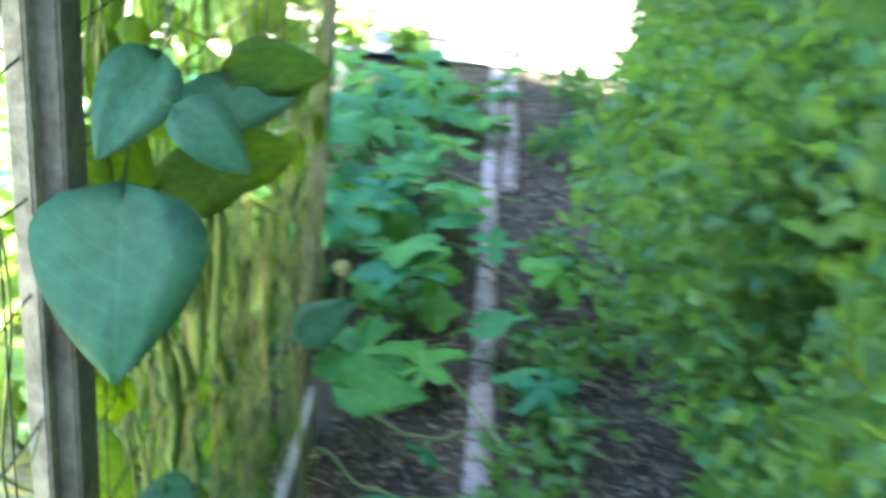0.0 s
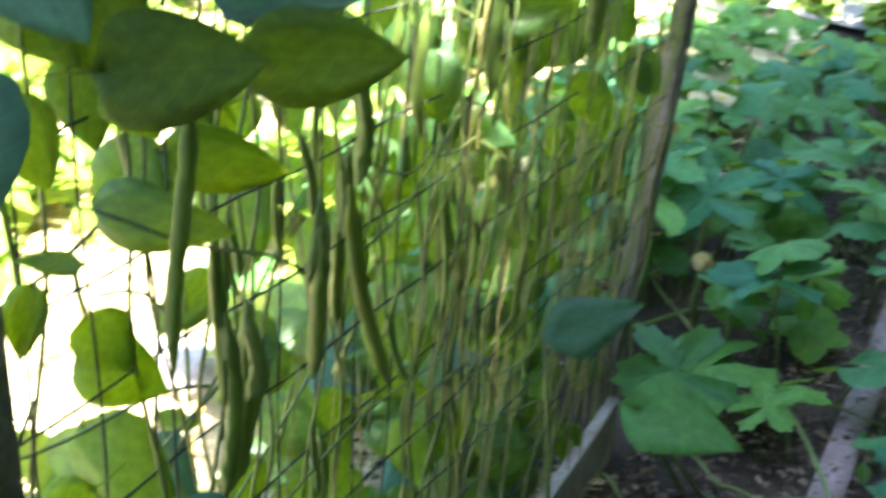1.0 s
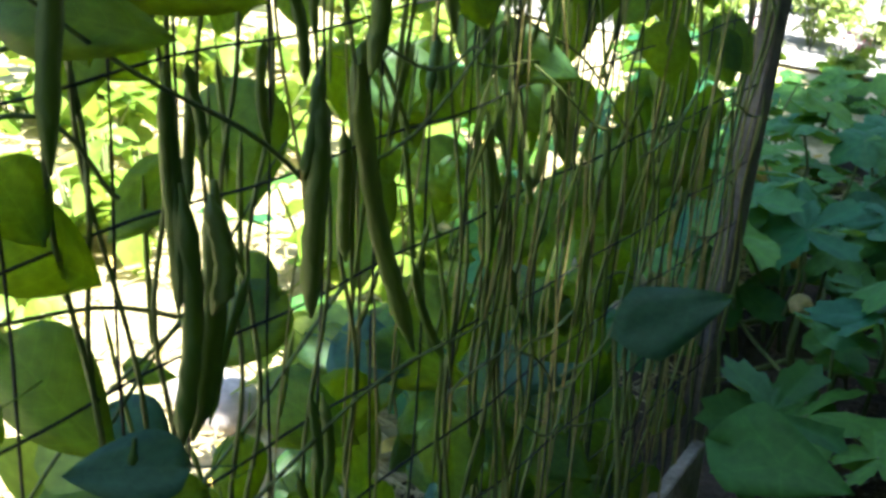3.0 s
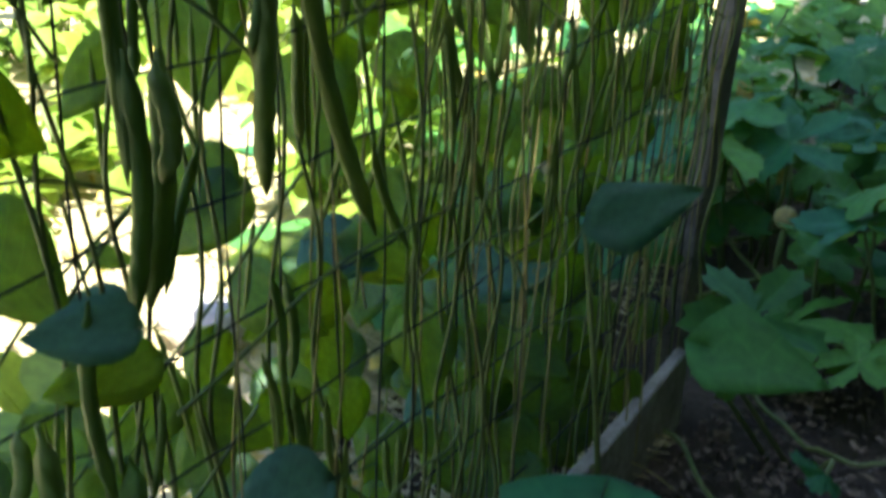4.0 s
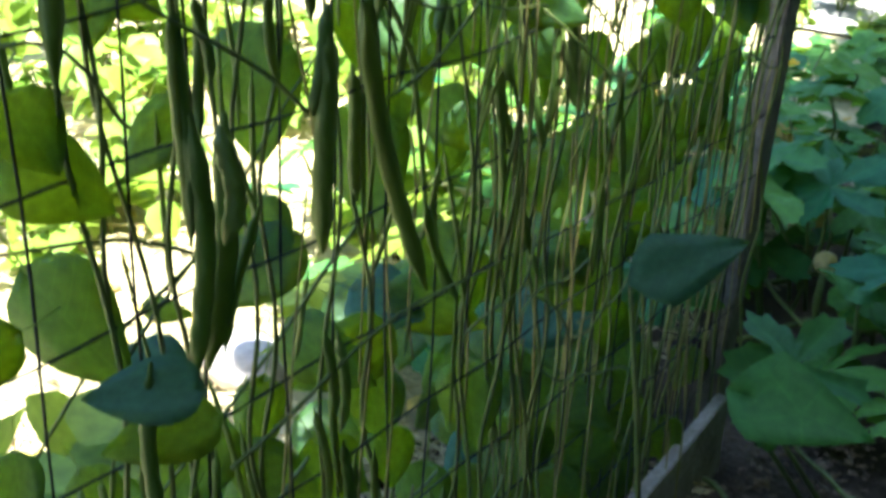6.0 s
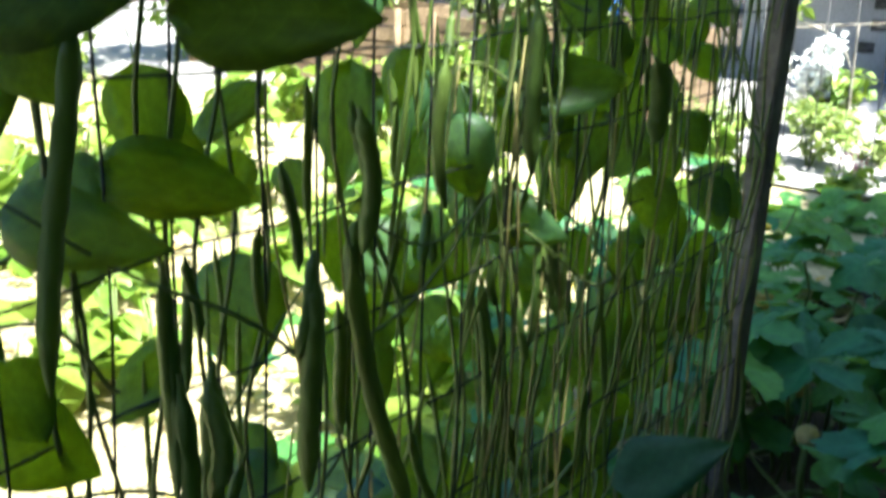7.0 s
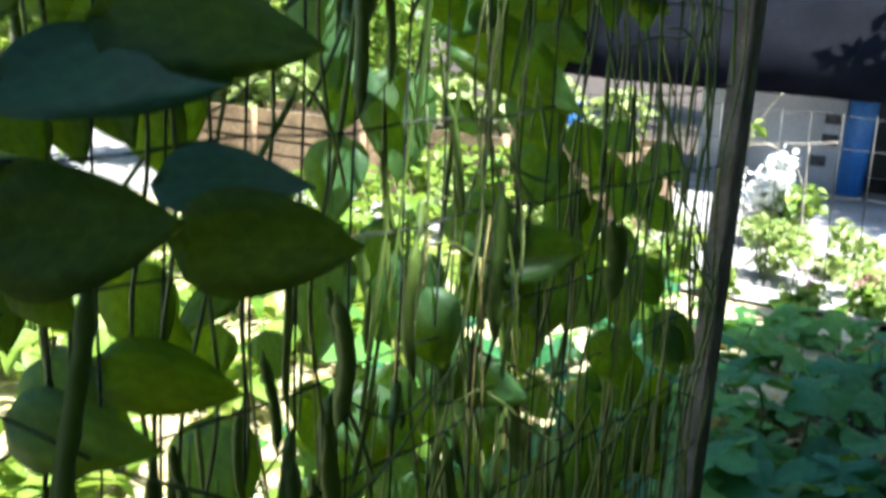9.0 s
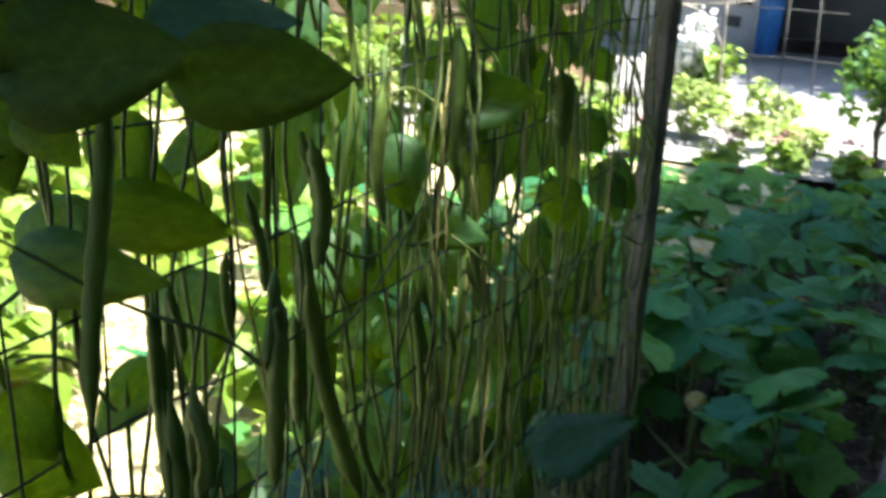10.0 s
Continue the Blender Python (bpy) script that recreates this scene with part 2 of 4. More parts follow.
def lobed_mesh(name, material, seed, lobes=5, depth=0.28, teeth=0.032):
    """A squash leaf about 1 across: blunt lobes round a notch where the stalk joins, with sunken veins."""
    r = random.Random(seed)
    bm = bmesh.new()
    n = 44
    mid = bm.verts.new((0, 0.12, 0.0))
    cup = r.uniform(-0.16, 0.03)
    rings = []
    for q in (0.25, 0.5, 0.75, 1.0):
        ring = []
        for i in range(n + 1):
            a = math.radians(108 + 324 * i / n)
            lobe = abs(math.cos((a - math.radians(270)) * lobes / 2.05))
            rad = 0.52 * (1 - depth + depth * lobe ** 0.9) * (0.92 + 0.12 * abs(math.sin(a)))
            if q == 1.0:
                rad *= 1 + teeth * (-1) ** i + r.uniform(-0.02, 0.02)
            rad *= q
            vein = 0.035 * lobe ** 8
            z = 0.06 * q ** 2 * math.sin(3 * a + seed) - vein * q + 0.016 * q * math.sin(14 * q + 9 * a + seed) + r.uniform(-0.01, 0.01) + cup * q * q
            ring.append(bm.verts.new((math.cos(a) * rad, 0.12 + math.sin(a) * rad, z)))
        rings.append(ring)
    for i in range(n):
        bm.faces.new((mid, rings[0][i], rings[0][i + 1]))
    for a, b in zip(rings, rings[1:]):
        for i in range(n):
            bm.faces.new((a[i], b[i], b[i + 1], a[i + 1]))
    me = bpy.data.meshes.new(name)
    bm.normal_update()
    bm.to_mesh(me)
    bm.free()
    me.materials.append(material)
    for p in me.polygons:
        p.use_smooth = True
    return me


BEAN_LEAVES = [leaf_mesh("bean_leaf", BEAN_LEAF, ovate, 12, f, d, w, 0.5, i) for i, (f, d, w) in enumerate([(0.08, 0.2, 0.02), (0.16, 0.12, 0.03), (-0.1, 0.25, 0.03), (0.03, 0.32, 0.04), (0.2, 0.05, 0.025)])]
SHADED_LEAVES = [leaf_mesh("bean_leaf", SHADED_LEAF, ovate, 12, f, d, w, 0.5, 30 + i) for i, (f, d, w) in enumerate([(0.08, 0.2, 0.02), (0.14, 0.12, 0.03), (0.03, 0.28, 0.03)])]
SKYLIT_LEAVES = [leaf_mesh("bean_leaf", SKYLIT_LEAF, ovate, 12, f, d, w, 0.5, 10 + i) for i, (f, d, w) in enumerate([(0.08, 0.2, 0.02), (0.14, 0.12, 0.03), (0.03, 0.28, 0.03)])]
SQUASH_LEAVES = [lobed_mesh("squash_leaf", SQUASH_LEAF, i, 5, d) for i, d in enumerate((0.22, 0.32, 0.46, 0.28, 0.38, 0.5))]
CUT_LEAVES = [lobed_mesh("squash_leaf", SQUASH_LEAF, 20 + i, 5, d, 0.07) for i, d in enumerate((0.6, 0.68))]


def facing(n, tip):
    """A turn whose z axis is n and whose -y axis is tip, as nearly as it can."""
    z = Vector(n).normalized()
    y = -(Vector(tip) - z * z.dot(Vector(tip))).normalized()
    return Matrix((y.cross(z), y, z)).transposed().to_4x4()


def leaf(parent, x, y, z, length, ratio, tip, lean=None, blades=None):
    """A bean leaflet of the vine; tip: the way its point hangs, in degrees from straight down towards the far end of the row. blades: the leaves to choose from."""
    ob = new("leaf", rng.choice(blades or BEAN_LEAVES))
    a = radians(tip)
    yaw = rng.uniform(-0.3, 0.3)
    n = Matrix.Rotation(yaw, 3, "Z") @ Vector((0.6, -0.78, 0.0))
    n.z = rng.uniform(-0.15, 0.5) if lean is None else lean
    right = Vector((0.78, 0.6, 0))
    t = Vector((0, 0, -math.cos(a))) + right * math.sin(a)
    ob.matrix_world = Matrix.Translation((x, y, z)) @ facing(n, t) @ Matrix.Diagonal((length * max(ratio, 0.4) * 1.1, length * 1.04, length * 1.04, 1))
    ob.parent = parent
    return ob


def pod_mesh(name, seed, bend):
    """A bean pod of unit length along -z and unit radius: a stalk, slight swellings over the seeds, a tapered tip."""
    r = random.Random(seed)
    bm = bmesh.new()
    n = 16
    ph = r.uniform(0, 6)
    pts, rad = [], []
    for i in range(n + 1):
        s = i / n
        k = 0.28 if s < 0.06 else min(1, 0.35 + 9 * (s - 0.06), 0.15 + 6 * (1 - s)) * (1 + 0.1 * math.sin(s * 40 + ph))
        pts.append((bend * math.sin(math.pi * s), 0.4 * math.sin(5 * s + ph), -s))
        rad.append(k)
    # rings stay level, so that the unequal scale does not shear them
    rings = [[bm.verts.new((p[0] + math.cos(2 * math.pi * q / 7) * w, p[1] + math.sin(2 * math.pi * q / 7) * w * 0.85, p[2])) for q in range(7)] for p, w in zip(pts, rad)]
    for a, b in zip(rings, rings[1:]):
        for q in range(7):
            bm.faces.new((a[q], b[q], b[(q + 1) % 7], a[(q + 1) % 7]))
    bm.faces.new(rings[0])
    bm.faces.new(rings[-1][::-1])
    bmesh.ops.recalc_face_normals(bm, faces=bm.faces[:])
    me = bpy.data.meshes.new(name)
    bm.to_mesh(me)
    bm.free()
    me.materials.append(POD)
    for p in me.polygons:
        p.use_smooth = True
    return me


PODS = [pod_mesh("bean_pod", i, b) for i, b in enumerate((0.3, 0.9, -0.8, 1.4, -1.2, 0.0))]


def pod(parent, top, bottom, radius):
    ob = new("bean_pod", rng.choice(PODS))
    a, b = Vector(top), Vector(bottom)
    d = a - b
    q = d.to_track_quat("Z", "Y").to_matrix().to_4x4() @ Matrix.Rotation(rng.uniform(0, 6.28), 4, "Z")
    ob.matrix_world = Matrix.Translation(a) @ q @ Matrix.Diagonal((radius, radius, d.length, 1))
    ob.parent = parent
    return ob


def leaf_mass(name, material, centres, size, parent, seed, up=0.4, kind_stuff=True):
    """One mesh of many small bent leaves, one at each centre, turned at random; size: least and most length."""
    r = np.random.default_rng(seed)
    c = np.asarray(centres, float)
    n = len(c)
    d = r.normal(size=(n, 3))
    d[:, 2] -= up
    d /= np.linalg.norm(d, axis=1, keepdims=True)
    w = np.cross(d, r.normal(size=(n, 3)))
    w /= np.linalg.norm(w, axis=1, keepdims=True)
    nn = np.cross(d, w)
    ln = r.uniform(size[0], size[1], (n, 1))
    wd = ln * r.uniform(0.26, 0.36, (n, 1))
    v = np.stack([c, c + d * ln * 0.4 + w * wd + nn * ln * 0.08, c + d * ln * 0.45 - nn * ln * 0.04, c + d * ln * 0.4 - w * wd + nn * ln * 0.08, c + d * ln - nn * ln * 0.12], 1).reshape(-1, 3)
    base = np.arange(n)[:, None] * 5
    f = np.concatenate([base + [0, 2, 1], base + [0, 3, 2], base + [1, 2, 4], base + [2, 3, 4]], 0)
    me = bpy.data.meshes.new(name)
    me.from_pydata(v.tolist(), [], f.tolist())
    me.materials.append(material)
    ob = new(name, me)
    ob.parent = parent
    if kind_stuff:
        ob["kind"] = "stuff"
    return ob


def broad_leaves(name, material, centres, size, parent, seed):
    """One mesh of broad leaves with a rounded outline, folded along the midrib, drooping, turned at random."""
    r = random.Random(seed)
    vs, fs = [], []
    for c in centres:
        turn = Matrix.Rotation(r.uniform(0, 6.28), 3, "Z") @ Matrix.Rotation(r.uniform(-0.9, 0.5), 3, "X") @ Matrix.Rotation(r.uniform(-0.5, 0.5), 3, "Y")
        ln, wd = r.uniform(*size), r.uniform(0.28, 0.4)
        b = len(vs)
        for q, w in ((0.0, 0.12), (0.15, 0.75), (0.38, 1.0), (0.65, 0.78), (0.86, 0.4), (1.0, 0.04)):
            for k in (-1, 0, 1):
                vs.append(tuple(Vector(c) + turn @ Vector((k * w * wd * ln, q * ln, ln * (0.1 * abs(k) * w - 0.3 * q * q)))))
        for i in range(5):
            for k in range(2):
                fs.append((b + 3 * i + k, b + 3 * i + k + 1, b + 3 * i + k + 4, b + 3 * i + k + 3))
    me = bpy.data.meshes.new(name)
    me.from_pydata(vs, [], fs)
    me.materials.append(material)
    for p in me.polygons:
        p.use_smooth = True
    ob = new(name, me)
    ob.parent = parent
    ob["kind"] = "stuff"
    return ob


def cloud(centre, size, n, seed, shell=0.5, lumps=9):
    """Points in an uneven lumpy ball: lumps of their own radius inside an ellipsoid."""
    r = np.random.default_rng(seed)
    c, s = np.array(centre, float), np.array(size, float)
    lc = r.normal(size=(lumps, 3))
    lc /= np.linalg.norm(lc, axis=1, keepdims=True)
    lc *= r.uniform(0.25, 0.72, (lumps, 1))
    lr = r.uniform(0.28, 0.5, lumps)
    k = r.integers(0, lumps, n)
    p = r.normal(size=(n, 3))
    p /= np.linalg.norm(p, axis=1, keepdims=True)
    p *= r.uniform(shell, 1, (n, 1)) ** 0.5
    return c + s * (lc[k] + p * lr[k][:, None])


# ---- the bean trellis: net, vines, leaves and pods ----
net = tagged(new("trellis_net"), "black cord trellis net strung between wooden posts", "net")
for i in range(28):
    y = 0.865 + 0.077 * i + rng.uniform(-0.005, 0.005)
    if y > 2.77:
        break
    bm = bmesh.new()
    ph = rng.uniform(0, 6)
    tube(bm, [(0.003 * math.sin(ph + 5 * z), y + 0.009 * math.sin(2.1 * z + ph) + 0.003 * math.sin(14 * z + ph), z) for z in [0.12 + 0.0625 * q for q in range(32)]], [0.0014] * 32, 5)
    part("vertical_cord", bm, CORD, net)
for k in range(17):
    z = 0.09 + 0.12 * k
    ph = rng.uniform(0, 6)
    bm = bmesh.new()
    ys = [0.75 + 0.0378 * q for q in range(55)]
    tube(bm, [(0.004 + 0.003 * math.sin(9 * y + ph), min(y, 2.78), z + 0.01 * math.sin(1.7 * y + ph) + 0.003 * math.sin(23 * y + ph)) for y in ys], [0.0014] * 55, 5)
    part("horizontal_cord", bm, CORD, net)

VINES = []
for k, y in enumerate((1.35, 1.8, 2.2, 2.6)):
    v = tagged(new("bean_plant"), "climbing bean plant with broad leaves and hanging pods on the net", "bean plant", group="bean row")
    VINES.append(v)
    for q in range(9):
        yy = y + rng.uniform(-0.24, 0.2)
        ph, w = rng.uniform(0, 6), rng.uniform(14, 24)
        drift = rng.uniform(-0.12, 0.12)
        n = 60
        top = rng.uniform(1.2, 2.0)
        bm = bmesh.new()
        tube(bm, [(0.007 * math.cos(ph + w * s * top) + 0.012 * math.sin(3 * s + ph), yy + drift * s + 0.008 * math.sin(ph + w * s * top) + 0.02 * math.sin(4 * s + ph), top * s) for s in [i / n for i in range(n + 1)]],
             [0.0032 - 0.0016 * i / n for i in range(n + 1)], 5)
        part("stem", bm, STEM, v)
    for q in range(6):
        z0, y0 = rng.uniform(0.3, 1.5), y + rng.uniform(-0.3, 0.2)
        dy, dz = rng.uniform(0.08, 0.22) * rng.choice((-1, 1)), rng.uniform(-0.16, 0.1)
        bm = bmesh.new()
        tube(bm, [(0.02 + 0.02 * math.sin(3 * s), y0 + dy * s, z0 + dz * s + 0.015 * math.sin(5 * s + q)) for s in [i / 8 for i in range(9)]], [0.0018] * 9, 5)
        part("side_shoot", bm, STEM, v)
    for q in range(9):
        z0, y0 = rng.uniform(0.35, 1.45), y + rng.uniform(-0.25, 0.2)
        dy, dz = rng.uniform(0.15, 0.38) * rng.choice((-1, 1)), rng.uniform(-0.3, 0.3)
        x0, dx, ph = rng.uniform(-0.05, 0.02), rng.uniform(-0.08, 0.08), rng.uniform(0, 6)
        bm = bmesh.new()
        tube(bm, [(x0 + dx * s, y0 + dy * s, z0 + dz * s - 0.05 * s * s + 0.008 * math.sin(7 * s + ph)) for s in [i / 12 for i in range(13)]], [0.0024 - 0.0001 * i for i in range(13)], 5)
        part("side_stem", bm, STEM, v)

leaf(VINES[0], 0.11, 1.156, 1.236, 0.166, 0.89, -5, 0.95, SKYLIT_LEAVES)
leaf(VINES[0], 0.18, 1.219, 1.357, 0.081, 0.79, 28, 1, SKYLIT_LEAVES)
leaf(VINES[0], 0.09, 1.244, 1.368, 0.106, 0.68, -32, 0.6, SKYLIT_LEAVES)
leaf(VINES[0], 0.05, 1.316, 1.113, 0.047, 0.39, -90, 0.32)
leaf(VINES[0], 0.02, 1.317, 1.049, 0.056, 0.58, -10, 0.32)
leaf(VINES[0], 0.02, 1.337, 1.183, 0.065, 0.78, 20, 0.32)
leaf(VINES[0], -0.02, 1.357, 0.821, 0.069, 0.73, -60, 0.32)
leaf(VINES[0], 0.17, 1.361, 1.350, 0.119, 0.55, 92, 1, SKYLIT_LEAVES)
leaf(VINES[0], 0.08, 1.363, 1.317, 0.053, 0.82, 40, 0.32)
leaf(VINES[0], 0.14, 1.366, 1.262, 0.104, 0.72, 95, 0.33, SHADED_LEAVES)
leaf(VINES[0], 0.03, 1.368, 0.607, 0.075, 0.42, 88, 0.32)
leaf(VINES[0], 0.00, 1.374, 1.259, 0.074, 0.79, 40, 0.33, SHADED_LEAVES)
leaf(VINES[0], 0.05, 1.382, 1.393, 0.042, 0.73, 0, 0.32)
leaf(VINES[0], 0.00, 1.384, 0.644, 0.080, 0.82, 20, 0.32)
leaf(VINES[0], -0.03, 1.390, 0.690, 0.059, 0.79, 10, 0.32)
leaf(VINES[0], -0.05, 1.400, 0.498, 0.066, 0.86, 0, 0.32)
leaf(VINES[0], 0.06, 1.400, 1.201, 0.048, 0.80, 40, 0.32)
leaf(VINES[0], 0.20, 1.403, 1.373, 0.114, 0.55, 85, 0.33, SHADED_LEAVES)
leaf(VINES[0], 0.00, 1.408, 1.187, 0.067, 0.75, 10, 0.33, SHADED_LEAVES)
leaf(VINES[0], 0.00, 1.416, 0.973, 0.058, 0.93, 30, 0.32)
leaf(VINES[0], 0.03, 1.416, 1.240, 0.089, 0.77, 30, 0.33, SHADED_LEAVES)
leaf(VINES[0], 0.00, 1.429, 1.279, 0.062, 0.65, 0, 0.32)
leaf(VINES[0], 0.00, 1.433, 0.934, 0.079, 0.85, 60, 0.32)
leaf(VINES[0], 0.05, 1.433, 1.099, 0.104, 0.53, 80, 0.32)
leaf(VINES[0], 0.05, 1.444, 0.785, 0.079, 0.65, -80, 1.1, SKYLIT_LEAVES)
leaf(VINES[0], -0.02, 1.448, 0.808, 0.109, 0.77, 45, 0.32)
leaf(VINES[0], 0.04, 1.465, 0.733, 0.086, 0.59, -70, 0.32)
leaf(VINES[0], -0.05, 1.478, 1.415, 0.104, 0.85, 20, 0.32)
leaf(VINES[0], -0.03, 1.484, 1.087, 0.076, 0.84, 20, 0.32)
leaf(VINES[0], -0.03, 1.486, 1.308, 0.081, 0.68, 20, 0.33, SHADED_LEAVES)
leaf(VINES[0], 0.00, 1.490, 0.581, 0.080, 0.79, -20, 0.32)
leaf(VINES[0], -0.08, 1.498, 0.597, 0.064, 0.77, 30, 0.32)
leaf(VINES[0], 0.15, 1.512, 1.235, 0.116, 0.61, 92, 0.33, SHADED_LEAVES)
leaf(VINES[0], 0.10, 1.527, 1.269, 0.100, 0.62, 88, 1.1, SKYLIT_LEAVES)
leaf(VINES[0], -0.05, 1.528, 1.390, 0.098, 0.88, 5, 0.32)
leaf(VINES[0], -0.03, 1.529, 1.315, 0.081, 0.75, 30, 0.33, SHADED_LEAVES)
leaf(VINES[0], -0.08, 1.531, 1.042, 0.085, 0.83, 0, 0.32)
leaf(VINES[0], 0.03, 1.538, 1.107, 0.104, 0.53, 80, 0.32)
leaf(VINES[0], -0.05, 1.556, 0.924, 0.081, 0.58, -40, 0.32)
leaf(VINES[0], -0.05, 1.576, 1.131, 0.085, 0.70, 10, 0.32)
leaf(VINES[0], -0.10, 1.576, 1.031, 0.074, 0.73, 60, 0.32)
leaf(VINES[0], -0.10, 1.582, 0.338, 0.065, 0.77, 40, 0.32)
leaf(VINES[0], -0.07, 1.582, 1.415, 0.091, 0.86, 10, 0.32)
leaf(VINES[0], -0.05, 1.594, 1.279, 0.075, 0.71, 20, 0.32)
leaf(VINES[0], -0.10, 1.602, 0.741, 0.045, 0.56, 80, 0.32)
leaf(VINES[0], -0.12, 1.602, 0.661, 0.080, 0.88, 30, 1, SKYLIT_LEAVES)
leaf(VINES[0], -0.05, 1.605, 1.109, 0.058, 0.75, 60, 0.32)
leaf(VINES[0], -0.05, 1.606, 0.422, 0.085, 0.73, -60, 0.32)
leaf(VINES[0], -0.10, 1.617, 0.563, 0.099, 0.75, -30, 0.32)
leaf(VINES[1], -0.06, 1.625, 1.305, 0.087, 0.70, 10, 0.32)
leaf(VINES[1], -0.08, 1.629, 1.412, 0.068, 0.80, 30, 0.32)
leaf(VINES[1], 0.05, 1.637, 0.520, 0.100, 0.87, -60, 1, SKYLIT_LEAVES)
leaf(VINES[1], -0.10, 1.643, 1.122, 0.052, 0.82, 30, 0.32)
leaf(VINES[1], -0.05, 1.646, 1.129, 0.079, 0.43, -50, 0.32)
leaf(VINES[1], -0.08, 1.667, 0.493, 0.075, 0.85, -30, 0.32)
leaf(VINES[1], -0.02, 1.676, 1.441, 0.146, 0.44, 100, 0.32)
leaf(VINES[1], -0.05, 1.688, 0.535, 0.091, 0.72, 60, 0.32)
leaf(VINES[1], -0.02, 1.697, 0.392, 0.101, 0.65, 60, 0.32)
leaf(VINES[1], -0.10, 1.706, 0.568, 0.089, 0.61, -10, 0.32)
leaf(VINES[1], -0.10, 1.706, 0.739, 0.105, 0.67, -45, 0.32)
leaf(VINES[1], -0.10, 1.710, 0.937, 0.087, 0.87, 20, 0.32)
leaf(VINES[1], -0.12, 1.722, 1.049, 0.062, 0.75, -20, 0.32)
leaf(VINES[1], -0.10, 1.724, 0.769, 0.082, 0.83, 20, 0.32)
leaf(VINES[1], -0.12, 1.763, 1.426, 0.088, 0.71, 10, 0.32)
leaf(VINES[1], -0.10, 1.791, 1.040, 0.048, 0.78, 20, 0.32)
leaf(VINES[1], -0.08, 1.794, 0.616, 0.110, 0.69, 60, 0.32)
leaf(VINES[1], -0.18, 1.797, 0.878, 0.128, 0.76, 5, 0.32)
leaf(VINES[1], -0.06, 1.819, 1.096, 0.111, 0.60, 0, 0.32)
leaf(VINES[1], -0.10, 1.833, 0.589, 0.120, 0.64, -60, 0.32)
leaf(VINES[1], -0.08, 1.836, 0.206, 0.099, 0.71, 50, 0.32)
leaf(VINES[1], 0.00, 1.844, 1.449, 0.052, 0.85, 20, 0.32)
leaf(VINES[1], -0.05, 1.845, 1.395, 0.064, 0.75, -20, 0.32)
leaf(VINES[1], -0.03, 1.853, 0.313, 0.087, 0.73, 40, 0.32)
leaf(VINES[1], -0.10, 1.858, 1.359, 0.112, 0.62, 20, 0.32)
leaf(VINES[1], -0.10, 1.858, 0.954, 0.072, 0.68, 0, 0.32)
leaf(VINES[1], -0.10, 1.883, 0.799, 0.136, 0.69, 10, 0.32)
leaf(VINES[1], -0.10, 1.886, 1.208, 0.087, 0.77, 0, 0.32)
leaf(VINES[1], -0.03, 1.894, 0.954, 0.105, 0.73, 70, 0.32)
leaf(VINES[1], -0.10, 1.896, 0.501, 0.092, 0.68, 10, 0.32)
leaf(VINES[1], -0.10, 1.898, 1.295, 0.081, 0.71, -20, 0.32)
leaf(VINES[1], -0.08, 1.909, 0.893, 0.090, 0.83, 0, 0.32)
leaf(VINES[1], -0.10, 1.922, 0.627, 0.089, 0.93, 60, 1, SKYLIT_LEAVES)
leaf(VINES[1], -0.05, 1.926, 1.270, 0.110, 0.76, 0, 0.32)
leaf(VINES[1], 0.00, 1.929, 1.057, 0.081, 0.93, 20, 0.32)
leaf(VINES[1], -0.10, 1.930, 0.408, 0.076, 0.82, 0, 0.32)
leaf(VINES[1], -0.08, 1.940, 1.106, 0.104, 0.50, 0, 0.32)
leaf(VINES[1], -0.05, 1.948, 0.686, 0.083, 0.81, 20, 0.32)
leaf(VINES[1], -0.05, 1.951, 0.623, 0.115, 0.56, 70, 0.32)
leaf(VINES[1], -0.02, 1.983, 0.491, 0.101, 0.77, 10, 0.32)
leaf(VINES[1], -0.02, 1.998, 1.458, 0.065, 0.86, -10, 0.32)
leaf(VINES[1], -0.06, 2.017, 1.404, 0.079, 0.77, 30, 0.32)
leaf(VINES[1], -0.08, 2.019, 1.071, 0.084, 0.77, 10, 0.32)
leaf(VINES[1], -0.05, 2.022, 0.633, 0.073, 0.59, 0, 0.32)
leaf(VINES[1], -0.12, 2.027, 0.275, 0.107, 0.71, 0, 0.32)
leaf(VINES[2], -0.10, 2.045, 0.815, 0.083, 0.84, 40, 0.32)
leaf(VINES[2], -0.05, 2.051, 1.272, 0.047, 0.73, 40, 0.32)
leaf(VINES[2], 0.00, 2.051, 0.970, 0.109, 0.57, 70, 0.32)
leaf(VINES[2], -0.05, 2.106, 1.127, 0.095, 0.77, 30, 0.32)
leaf(VINES[2], -0.03, 2.143, 1.323, 0.178, 0.50, 62, 0.32)
leaf(VINES[2], 0.00, 2.148, 1.109, 0.151, 0.51, 102, 0.45)
leaf(VINES[2], -0.08, 2.168, 0.853, 0.109, 0.61, 10, 0.32)
leaf(VINES[2], -0.15, 2.169, 0.260, 0.087, 0.86, -30, 1, SKYLIT_LEAVES)
leaf(VINES[2], -0.03, 2.175, 0.711, 0.114, 0.78, 30, 0.32)
leaf(VINES[2], -0.05, 2.192, 1.425, 0.156, 0.63, -60, 0.32)
leaf(VINES[2], -0.10, 2.226, 1.042, 0.081, 0.73, 40, 0.32)
leaf(VINES[2], -0.04, 2.243, 0.543, 0.098, 0.62, 60, 0.32)
leaf(VINES[2], -0.15, 2.277, 0.099, 0.135, 0.73, 30, 0.32)
leaf(VINES[2], -0.05, 2.284, 1.360, 0.086, 0.67, 50, 0.32)
